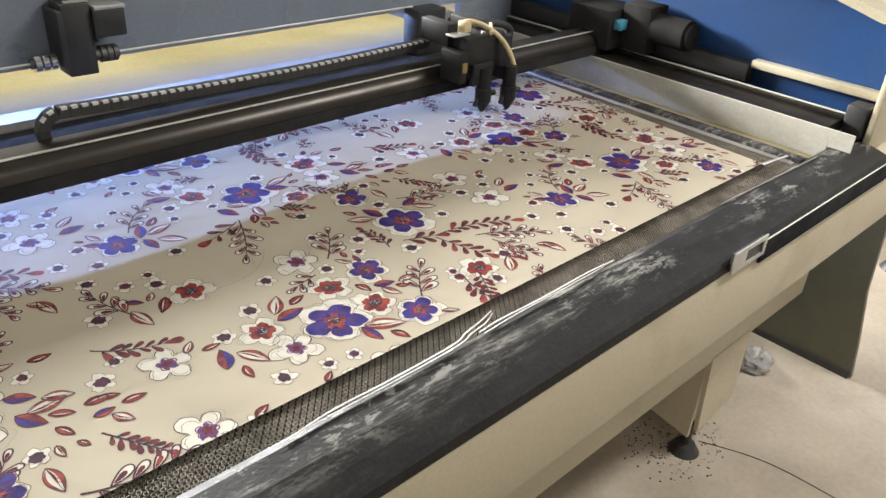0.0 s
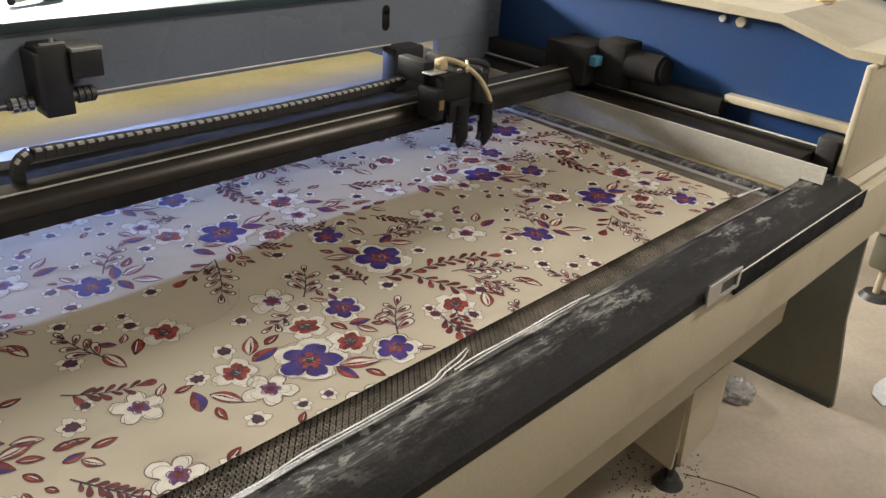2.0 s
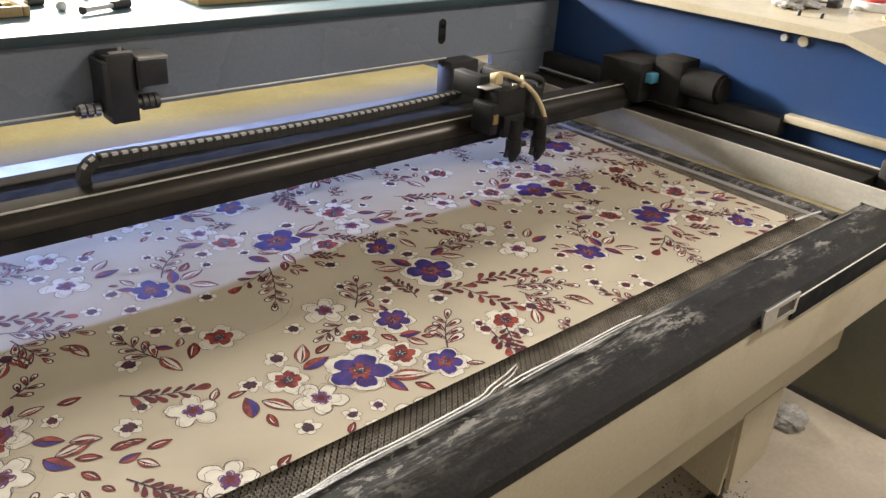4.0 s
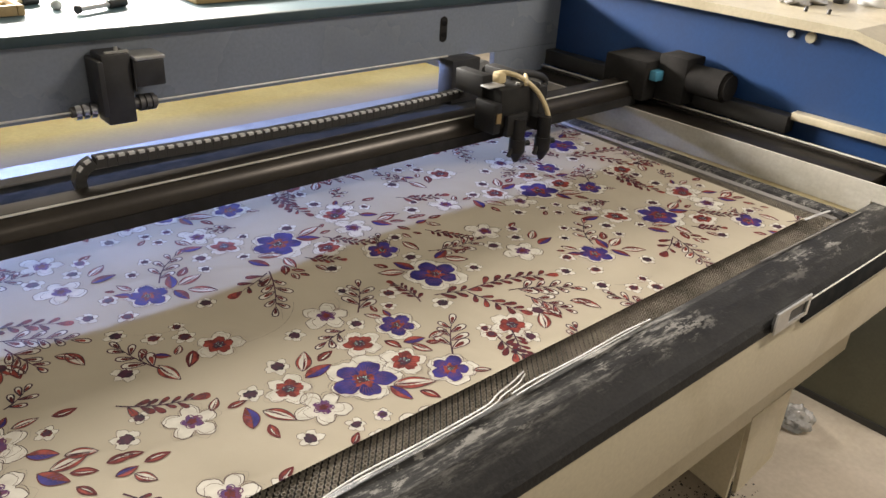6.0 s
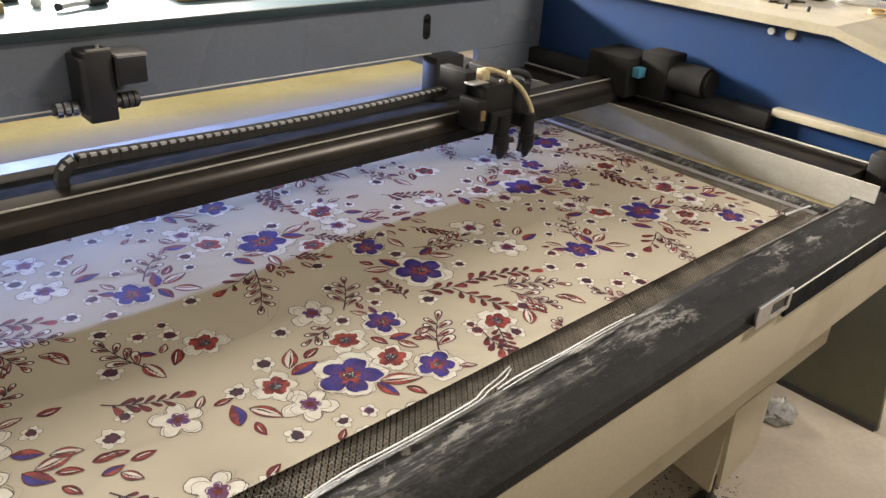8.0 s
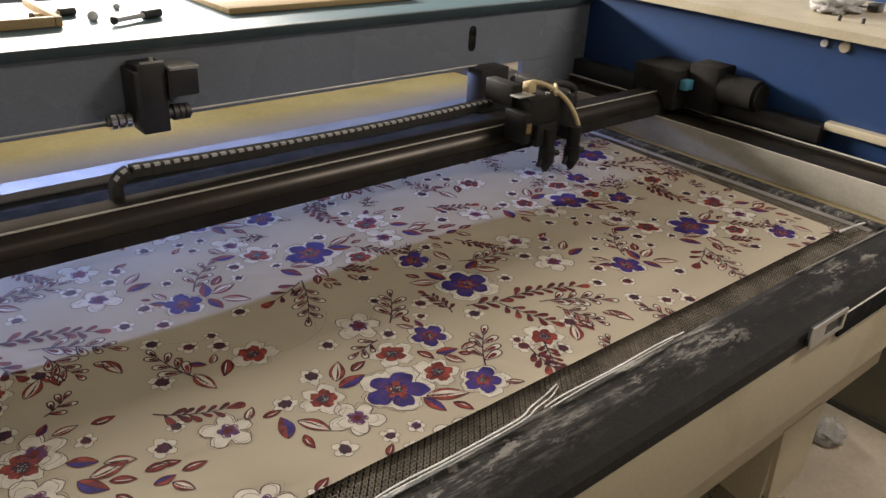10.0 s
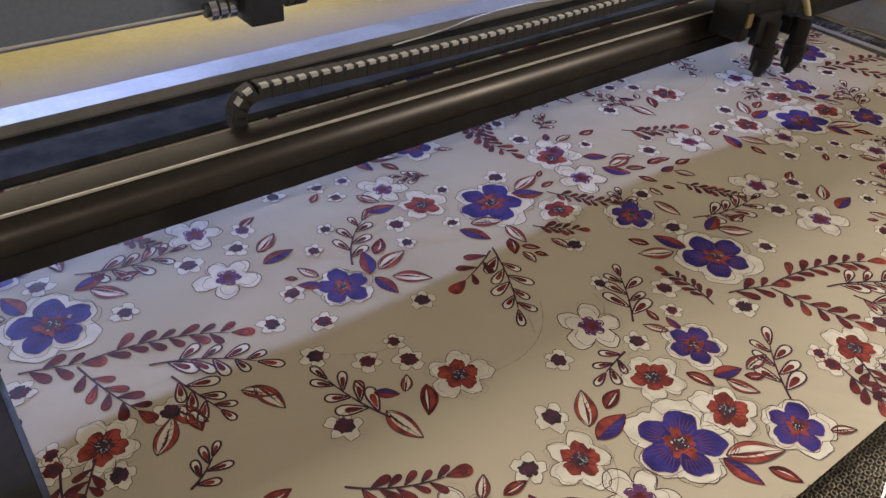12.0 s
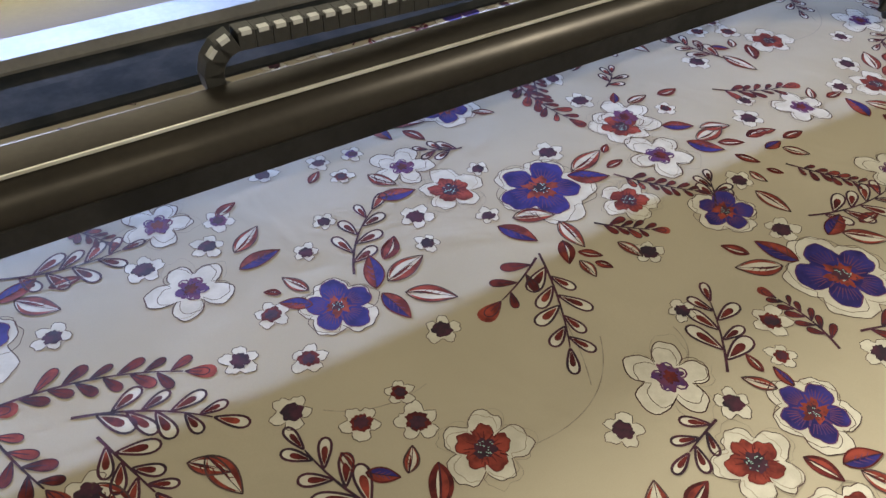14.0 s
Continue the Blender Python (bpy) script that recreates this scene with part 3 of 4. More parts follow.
# ---- loose film strip on the front frame ----
for k, (pts, r) in enumerate((
        ([(0.30, -0.056, 0.0035), (0.37, -0.049, 0.004), (0.44, -0.050, 0.004), (0.52, -0.049, 0.004), (0.575, -0.047, 0.004), (0.60, -0.040, 0.005), (0.635, -0.034, 0.006), (0.665, -0.026, 0.006)], 0.0013),
        ([(0.36, -0.054, 0.0035), (0.44, -0.055, 0.004), (0.52, -0.0545, 0.004), (0.58, -0.052, 0.004), (0.605, -0.046, 0.005), (0.64, -0.040, 0.005), (0.664, -0.030, 0.005)], 0.0010),
        ([(0.617, -0.050, 0.004), (0.66, -0.047, 0.0045), (0.75, -0.048, 0.004), (0.86, -0.046, 0.004), (0.93, -0.048, 0.003)], 0.0013),
        ([(0.622, -0.055, 0.0035), (0.70, -0.052, 0.004), (0.80, -0.052, 0.004), (0.90, -0.050, 0.003)], 0.0009))):
    film = part("film_strip", tube([(x, y, BED + z) for x, y, z in pts], r, 8, 6), M_FILM, None, smooth=60)
    tagged(film, "thin shiny white film strip lying along the bed edge", "film strip", "film strips")

bm = prism(bmesh.new(), [(1.525, -0.010), (1.575, -0.014), (1.618, -0.019), (1.622, -0.014), (1.58, -0.008), (1.53, -0.003)], "z", BED + 0.0005, BED + 0.0025)
tagged(part("cloth_strip", bm, M_RAG), "narrow white strip of cut cloth at the corner", "cloth strip")

bm = tube([(0.78, 1.016, BED + 0.0025), (0.90, 1.022, BED + 0.0055), (1.00, 1.032, BED + 0.0125), (1.12, 1.034, BED + 0.0135), (1.24, 1.026, BED + 0.0090), (1.34, 1.030, BED + 0.0120), (1.42, 1.040, BED + 0.0155)], 0.0016, 8, 6)
tagged(part("film_strip", bm, M_FILM, None, smooth=60), "thin shiny white film strip lying along the rear frame", "film strip", "film strips")

# ---- upright panel under the shelf, a further stand, and what lies on the floor ----
panel = thing("sheet_panel", "olive grey sheet metal panel standing on the concrete floor", "panel")
bm = prism(bmesh.new(), [(-0.165, 0.004), (-0.150, 0.12), (-0.120, 0.30), (-0.106, 0.52), (-0.10, 0.64), (0.95, 0.64), (0.95, 0.004)], "x", 2.262, 2.280)
part("sheet", bm, M_OLIVE, panel)
# black strip drawn for the shadow line where the sheet meets the floor
solid("bottom_shade", M_BLACK, 2.2545, 2.2615, -0.158, 0.95, 0.0, 0.022, parent=panel, label="black strip for the shade along the floor")
stand = thing("stand", "dark stand with beige top on a round levelling foot", "stand")
part("foot", rod(bmesh.new(), (3.12, 0.0, 0.0), (3.12, 0.0, 0.022), 0.060, 24, 0.045), M_BLACK, stand, "black round foot", 40)
part("bolt", rod(bmesh.new(), (3.12, 0.0, 0.022), (3.12, 0.0, 0.12), 0.014, 14), M_BEIGE, stand, "", 40)
solid("leg", M_OLIVE, 3.09, 3.20, -0.06, 0.06, 0.12, 0.27, bevel=0.02, parent=stand)
solid("top", M_BEIGE, 3.07, 3.60, -0.09, 0.30, 0.271, 0.36, bevel=0.025, parent=stand)
bm = bmesh.new()
bmesh.ops.create_grid(bm, x_segments=10, y_segments=6, size=1)
for v in bm.verts:
    u, w = v.co.x, v.co.y
    v.co = Vector((2.48 + 0.07 * u + 0.02 * w, -0.25 + 0.035 * w * (1 - 0.35 * u * u), 0.003 + 0.010 * abs(noise.noise(Vector((u * 1.4, w * 1.1, 2)))) + 0.004 * u * u))
bmesh.ops.solidify(bm, geom=bm.faces[:], thickness=0.0015)
tagged(part("paper_scrap", bm, M_MARK, None, smooth=60), "white scrap of paper lying on the floor", "paper")
bm = bmesh.new()
bmesh.ops.create_icosphere(bm, subdivisions=4, radius=1)
for v in bm.verts:
    n = v.co.normalized()
    d = 1 + 0.35 * noise.noise(n * 2.1) + 0.28 * abs(noise.noise(n * 5.3 + Vector((3, 1, 2)))) + 0.15 * abs(noise.noise(n * 11))
    v.co = Vector((2.085 + n.x * d * 0.048, 0.065 + n.y * d * 0.042, max(0.0, 0.020 + n.z * d * 0.032)))
tagged(part("plastic_bag", bm, M_PLASTIC), "crumpled clear plastic bag lying on the floor", "bag")
# joint line of the concrete, modelled as a thin dark tube
floor_joint = part("floor_joint", tube([(1.64, 0.0, 0.002), (1.67, -0.06, 0.002), (1.70, -0.13, 0.002), (1.72, -0.22, 0.002), (1.73, -0.4, 0.002)], 0.001), M_BLACK, None, smooth=60)
tagged(floor_joint, "thin dark joint line in the concrete floor", "cable")

bm = bmesh.new()
for i in range(300):
    a, d = random.uniform(0, 6.28), 0.13 * random.random()
    s = random.uniform(0.0015, 0.0045)
    x, y = 1.58 + 1.3 * d * math.cos(a), 0.04 + d * math.sin(a)
    r = bmesh.ops.create_cube(bm, size=s, matrix=pose(x, y, s * 0.3, random.uniform(-20, 20), random.uniform(-20, 20), random.uniform(0, 90)))["verts"]
    for v in r:
        v.co.z = max(0.0, v.co.z * 0.6)
tagged(part("floor_debris", bm, M_BLACK), "dark crumbs of cut waste scattered on the floor", "debris", kind="stuff")

# ---- tools on the two shelves ----
def tool_pen(x, y, z, turn, length, r, body, tip, label):
    t = thing("screwdriver", label, "tool")
    d = Vector((math.cos(turn), math.sin(turn), 0))
    a = Vector((x, y, z + r))
    part("shank", rod(bmesh.new(), a, a + d * length * 0.62, r * 0.55, 12), body, t, smooth=40)
    part("handle", rod(bmesh.new(), a + d * length * 0.62, a + d * length, r, 12), tip, t, smooth=40)
    part("end_cap", rod(bmesh.new(), a - d * length * 0.05, a, r * 0.9, 12), tip, t, smooth=40)


TZ = 1.144
tool_pen(0.535, 1.20, TZ, 0.42, 0.13, 0.010, M_MARK, M_BLACK, "white handled marker with a dark cap on the shelf")
tool_pen(0.40, 1.32, TZ, 0.3, 0.10, 0.009, M_HOSE, M_BLACK, "cream marker with dark cap lying on the shelf")
for x, y, s in ((0.51, 1.27, 0.012), (0.60, 1.38, 0.008)):
    bm = bmesh.new()
    bmesh.ops.create_uvsphere(bm, u_segments=16, v_segments=10, radius=s, matrix=Matrix.Translation((x, y, TZ + s * 0.8)))
    tagged(part("bead", bm, M_MARK, None, smooth=60), "small white plastic bead lying on the shelf", "bead", "beads")
box_ = thing("wooden_board", "pale wooden board lying on the blue shelf", "board")
solid("board", M_WOOD, 0.80, 1.35, 1.20, 1.50, TZ + 0.001, TZ + 0.016, bevel=0.003, parent=box_)
tray = thing("tray", "pale cardboard tray with folded rim on the shelf", "tray")
solid("base", M_HOSE, -0.05, 0.42, 1.24, 1.48, TZ + 0.001, TZ + 0.006, parent=tray)
solid("rim", M_WOOD, -0.05, 0.42, 1.225, 1.239, TZ + 0.001, TZ + 0.022, bevel=0.002, parent=tray)
solid("rim", M_WOOD, 0.421, 0.435, 1.225, 1.48, TZ + 0.001, TZ + 0.022, bevel=0.002, parent=tray)

SZ = 1.187
rag = bmesh.new()
bmesh.ops.create_icosphere(rag, subdivisions=4, radius=1)
for v in rag.verts:
    n = v.co.normalized()
    d = 1 + 0.5 * noise.noise(n * 2.4 + Vector((5, 0, 0))) + 0.3 * abs(noise.noise(n * 6))
    v.co = Vector((2.15 + n.x * d * 0.075, 0.40 + n.y * d * 0.05, max(SZ, SZ + 0.012 + n.z * d * 0.022)))
tagged(part("rag", rag, M_RAG, None, smooth=60), "crumpled grey and white rag on the beige shelf", "rag")
tape = thing("tape_roll", "white tape roll with a red core on the shelf", "tape")
bm = rod(bmesh.new(), (2.33, 0.27, SZ), (2.33, 0.27, SZ + 0.022), 0.052, 32)
part("roll", bm, M_MARK, tape, smooth=40)
part("core", rod(bmesh.new(), (2.33, 0.27, SZ + 0.0222), (2.33, 0.27, SZ + 0.030), 0.030, 24), M_TAPE, tape, "red plastic core", 40)
small = thing("adapter", "small black plastic adapter on the beige shelf", "adapter")
solid("case", M_BLACK, 2.235, 2.275, 0.325, 0.355, SZ, SZ + 0.022, bevel=0.003, parent=small)
part("lead", tube([(2.275, 0.34, SZ + 0.008), (2.29, 0.38, SZ + 0.004), (2.25, 0.43, SZ + 0.004), (2.2, 0.44, SZ + 0.004)], 0.003), M_BLACK, small)
coil = thing("wire_coil", "small loop of brown wire on the beige shelf", "wire")
part("loop", tube([(2.17 + 0.035 * math.cos(k * 0.7), 0.15 + 0.022 * math.sin(k * 0.7), SZ + 0.004 + 0.0006 * k) for k in range(14)], 0.003), M_WOOD, coil, smooth=60)
for x, y in ((2.01, 0.32), (2.03, 0.27), (2.30, 0.15)):
    tagged(part("screw", rod(bmesh.new(), (x, y, SZ), (x + 0.002, y, SZ + 0.012), 0.005, 10), M_BLACK, None, smooth=40), "loose black screw standing on the beige shelf", "screw", "screws")

# ---- the cloth and its print ----
CX, CY = 1.6, 0.885
REPEAT_A, REPEAT_B, ORIGIN = (0.692, -0.321), (0.0, 0.64), (0.484, 0.098)


def right_edge(y):
    """The cloth narrows towards its front corner."""
    return CX - 0.065 + 0.05 * y


def cloth_z(x, y):
    """Slow waves of the cloth, flat at its borders."""
    edge = min(1, max(0, min(x, right_edge(y) - x, y, CY - y) / 0.08))
    w = 0.5 + 0.5 * math.sin(7.1 * x + 2.3 * y + 1.1 * math.sin(4 * y))
    v = 0.5 + 0.5 * math.sin(17.0 * x * 0.4 + 21.0 * y + 2.0 * math.sin(5.3 * x))
    return BED + edge * (0.0022 * w + 0.0012 * v * w)


NX, NY = 200, 112
verts = []
for j in range(NY + 1):
    for i in range(NX + 1):
        x, y = right_edge(CY * j / NY) * i / NX, CY * j / NY
        verts.append((x, y, cloth_z(x, y)))
faces = [(j * (NX + 1) + i, j * (NX + 1) + i + 1, (j + 1) * (NX + 1) + i + 1, (j + 1) * (NX + 1) + i) for j in range(NY) for i in range(NX)]
me = bpy.data.meshes.new("printed_cloth")
me.from_pydata(verts, [], faces)
me.polygons.foreach_set("use_smooth", [True] * len(faces))
me.materials.append(M_FABRIC)
cloth = tagged(new("printed_cloth", me), "cream satin cloth with blue and red floral print, lying flat", "cloth")


def ink(name, colour, colour2, scale=60.0):
    m = mat(name, colour, 0.75, colour2=colour2, scale=scale, fine=700, fine_amount=0.08, bump=0.0, folds=0.5, spread=(0.38, 0.62))
    m.node_tree.nodes["Principled BSDF"].inputs["Specular IOR Level"].default_value = 0.08
    return m


INKS = [
    ink("ink_line", (0.045, 0.028, 0.03), (0.09, 0.05, 0.05)),
    ink("ink_white", (0.53, 0.50, 0.43), (0.45, 0.42, 0.355)),
    ink("ink_blue", (0.038, 0.031, 0.175), (0.021, 0.017, 0.09), 45),
    ink("ink_red", (0.26, 0.05, 0.036), (0.10, 0.022, 0.02), 70),
    ink("ink_maroon", (0.060, 0.014, 0.016), (0.13, 0.024, 0.022), 90),
    ink("ink_dark", (0.03, 0.02, 0.03), (0.07, 0.025, 0.04), 90),
    ink("ink_teal", (0.35, 0.52, 0.48), (0.25, 0.42, 0.42), 90),
    ink("ink_violet", (0.075, 0.035, 0.12), (0.12, 0.04, 0.08), 80),
    ink("ink_thread", (0.22, 0.185, 0.15), (0.31, 0.27, 0.22), 80),
]
LINE, WHITE, BLUE, RED, MAROON, DARK, TEAL, VIOLET, THREAD = range(9)


def clip(poly):
    """The part of a flat outline that lies on the cloth."""
    for kx, ky, lim in ((1, 0, 0.0), (-1, 0, -CX), (0, 1, 0.0), (0, -1, -CY), (-1, 0.05, 0.065 - CX)):
        out = []
        for i, p in enumerate(poly):
            q = poly[i - 1]
            a, b = kx * q[0] + ky * q[1] - lim, kx * p[0] + ky * p[1] - lim
            if (a < 0) != (b < 0):
                f = a / (a - b)
                out.append((q[0] + f * (p[0] - q[0]), q[1] + f * (p[1] - q[1])))
            if b >= 0:
                out.append(p)
        poly = out
        if len(poly) < 3:
            return []
    return poly


class Motif:
    """Flat shapes in ink, one layer over another, that follow the cloth."""

    def __init__(self):
        self.shapes = []

    def fill(self, pts, colour, layer, centre=None):
        c = centre or (sum(p[0] for p in pts) / len(pts), sum(p[1] for p in pts) / len(pts))
        for i, p in enumerate(pts):
            self.shapes.append(((c, pts[i - 1], p), colour, layer))

    def strip(self, pts, colour, layer):
        """A narrow shape whose outline runs up one side and back down the other."""
        n = len(pts) // 2
        up, down = pts[:n], pts[n:][::-1]
        for i in range(n - 1):
            self.shapes.append(((up[i], down[i], down[i + 1], up[i + 1]), colour, layer))

    def stroke(self, pts, w0, w1, colour, layer):
        n = len(pts)
        sides = []
        for i, p in enumerate(pts):
            a, b = pts[max(0, i - 1)], pts[min(n - 1, i + 1)]
            dx, dy = b[0] - a[0], b[1] - a[1]
            d = math.hypot(dx, dy) or 1
            w = (w0 + (w1 - w0) * i / (n - 1)) / 2
            sides.append(((p[0] - dy / d * w, p[1] + dx / d * w), (p[0] + dy / d * w, p[1] - dx / d * w)))
        for (a, b), (c, e) in zip(sides, sides[1:]):
            self.shapes.append(((a, b, e, c), colour, layer))

    def link(self, name, dx, dy):
        vs, fs, ms = [], [], []
        for pts, colour, layer in self.shapes:
            pts = [(p[0] + dx, p[1] + dy) for p in pts]
            if any(not (0 <= p[0] <= CX - 0.07 and 0 <= p[1] <= CY) for p in pts):
                pts = clip(pts)
            if len(pts) < 3:
                continue
            k = len(vs)
            vs += [(x, y, cloth_z(x, y) + 0.0002 + 0.00006 * layer) for x, y in pts]
            fs.append(tuple(range(k, k + len(pts))))
            ms.append(colour)
        if len(fs) < 3:
            return
        me = bpy.data.meshes.new(name)
        me.from_pydata(vs, [], fs)
        for m in INKS:
            me.materials.append(m)
        me.polygons.foreach_set("material_index", ms)
        me.update()
        if sum(p.normal.z < 0 for p in me.polygons):
            me.flip_normals() if all(p.normal.z < 0 for p in me.polygons) else None
        new(name, me).parent = cloth


def lobes(cx, cy, r, turn, n, notch, rng, wob=0.06, steps=66, sharp=0.55):
    """The outline of a flower with n rounded petals of uneven size."""
    size = [1 + rng.uniform(-0.12, 0.12) for _ in range(n)]
    ph = [rng.uniform(0, 6.28) for _ in range(3)]
    out = []
    for i in range(steps):
        a = 2 * math.pi * i / steps
        s = (a / (2 * math.pi) * n + 0.5) % n
        k = int(s) % n
        c = abs(math.cos(n * a / 2)) ** sharp
        rr = r * size[k] * (notch + (1 - notch) * c)
        rr *= 1 + wob * (0.5 * math.sin(7 * a + ph[0]) + 0.35 * math.sin(13 * a + ph[1]) + 0.25 * math.sin(19 * a + ph[2]))
        out.append((cx + rr * math.cos(a + turn), cy + rr * math.sin(a + turn)))
    return out


def ring(m, pts, w, colour, layer):
    m.stroke(pts + pts[:2], w, w, colour, layer)


def grown(pts, c, f):
    return [(c[0] + (p[0] - c[0]) * f, c[1] + (p[1] - c[1]) * f) for p in pts]


def dots(m, cx, cy, r, n, size, colour, layer, rng):
    for i in range(n):
        a, d = rng.uniform(0, 6.28), r * math.sqrt(rng.random())
        x, y = cx + d * math.cos(a), cy + d * math.sin(a)
        m.fill([(x + size * math.cos(k * 1.57 + a), y + size * math.sin(k * 1.57 + a)) for k in range(4)], colour, layer)


def blue_flower(m, x, y, r, turn, rng):
    body = lobes(x, y, r, turn, 5, 0.52, rng)
    halo = lobes(x, y, r * 1.24, turn + 0.08, 5, 0.70, rng)
    m.fill(halo, WHITE, 0, (x, y))
    ring(m, halo, 0.0009, LINE, 1)
    ring(m, lobes(x, y, r * 1.14, turn - 0.1, 5, 0.72, rng), 0.0006, LINE, 1)
    m.fill(body, BLUE, 2, (x, y))
    ring(m, body, 0.0011, VIOLET, 3)
    for k in range(5):
        a = turn + (k + 0.5) * 2 * math.pi / 5
        m.stroke([(x + r * 0.30 * math.cos(a), y + r * 0.30 * math.sin(a)), (x + r * 0.55 * math.cos(a + 0.05), y + r * 0.55 * math.sin(a + 0.05))], 0.0022, 0.0012, VIOLET, 3)
        for s in (-0.34, -0.22, -0.1, 0.02, 0.14, 0.25, 0.36):
            b = turn + k * 2 * math.pi / 5 + s
            m.stroke([(x + r * 0.42 * math.cos(b), y + r * 0.42 * math.sin(b)), (x + r * 0.75 * math.cos(b * 1.0 + s * 0.2), y + r * 0.75 * math.sin(b + s * 0.2))], 0.0012, 0.0004, VIOLET, 3)
    m.fill(lobes(x, y, r * 0.41, turn + 0.3, 5, 0.5, rng, 0.25), RED, 4, (x, y))
    m.fill(lobes(x, y, r * 0.20, turn, 6, 0.6, rng, 0.2), DARK, 5, (x, y))
    dots(m, x, y, r * 0.34, 16, r * 0.024, DARK, 6, rng)
    dots(m, x, y, r * 0.2, 14, r * 0.02, TEAL, 7, rng)


def red_flower(m, x, y, r, turn, rng):
    halo = lobes(x, y, r * 1.12, turn, 5, 0.55, rng, 0.08)
    m.fill(halo, WHITE, 0, (x, y))
    ring(m, halo, 0.0008, LINE, 1)
    ring(m, lobes(x, y, r * 1.04, turn + 0.12, 5, 0.55, rng, 0.08), 0.0006, THREAD, 1)
    ring(m, lobes(x, y, r * 1.20, turn - 0.06, 5, 0.55, rng, 0.1), 0.0005, THREAD, 0)
    core = lobes(x, y, r * 0.70, turn + 0.1, 5, 0.62, rng, 0.1)
    m.fill(core, RED, 2, (x, y))
    ring(m, core, 0.0007, MAROON, 3)
    for k in range(15):
        a = turn + k * 0.419 + rng.uniform(-0.1, 0.1)
        m.stroke([(x + r * 0.28 * math.cos(a), y + r * 0.28 * math.sin(a)), (x + r * rng.uniform(0.42, 0.58) * math.cos(a), y + r * 0.5 * math.sin(a))], 0.0016, 0.0005, MAROON, 3)
    for k in range(5):
        a = turn + 0.63 + k * 1.2566
        m.stroke([(x + r * 0.62 * math.cos(a), y + r * 0.62 * math.sin(a)), (x + r * 0.40 * math.cos(a), y + r * 0.40 * math.sin(a))], 0.0008, 0.0014, MAROON, 3)
    m.fill(lobes(x, y, r * 0.32, turn, 6, 0.75, rng, 0.12), DARK, 4, (x, y))
    dots(m, x, y, r * 0.25, 18, r * 0.022, TEAL, 5, rng)


def white_flower(m, x, y, r, turn, rng):
    halo = lobes(x, y, r * 1.14, turn, 5, 0.40, rng, 0.05)
    m.fill(halo, WHITE, 0, (x, y))
    ring(m, halo, 0.0011, LINE, 1)
    ring(m, lobes(x, y, r * 0.98, turn + 0.14, 5, 0.44, rng, 0.06), 0.0006, LINE, 1)
    ring(m, lobes(x, y, r * 1.24, turn - 0.08, 5, 0.44, rng, 0.08), 0.0005, THREAD, 0)
    for k in range(5):
        a = turn + k * 2 * math.pi / 5 + 0.2
        c = (x + r * 0.30 * math.cos(a), y + r * 0.30 * math.sin(a))
        ring(m, [(c[0] + r * 0.15 * math.cos(b * 0.785), c[1] + r * 0.15 * math.sin(b * 0.785)) for b in range(8)], r * 0.05, VIOLET, 3)
    m.fill(lobes(x, y, r * 0.42, turn + 0.4, 5, 0.55, rng, 0.2), VIOLET, 2, (x, y))
    m.fill(lobes(x, y, r * 0.2, turn + 0.4, 5, 0.6, rng, 0.2), MAROON, 4, (x, y))
    dots(m, x, y, r * 0.3, 12, r * 0.03, DARK, 5, rng)


def small_flower(m, x, y, r, turn, rng):
    halo = lobes(x, y, r, turn, 5, 0.5, rng, 0.1, 44)
    m.fill(halo, WHITE, 0, (x, y))
    ring(m, halo, 0.0007, LINE, 1)
    m.fill(lobes(x, y, r * 0.54, turn + 0.5, 5, 0.82, rng, 0.15, 32), (MAROON, DARK, DARK, VIOLET)[int(rng.random() * 3.4)], 2, (x, y))
    m.fill(lobes(x, y, r * 0.36, turn, 5, 0.85, rng, 0.2, 20), DARK, 3, (x, y))


def blade(x, y, turn, length, width, bend, lo=-1.0, hi=1.0, n=13):
    """The outline of a pointed leaf round its middle; lo and hi cut it lengthwise."""
    def at(s, side):
        u = length * (s - 0.5)
        v = bend * length * (0.25 - (s - 0.5) ** 2) + side * width / 2 * (math.sin(math.pi * s ** 0.85) ** 0.9 if 0 < s < 1 else 0)
        return (x + u * math.cos(turn) - v * math.sin(turn), y + u * math.sin(turn) + v * math.cos(turn))
    ss = [i / (n - 1) for i in range(n)]
    return [at(s, hi) for s in ss] + [at(s, lo) for s in reversed(ss)]


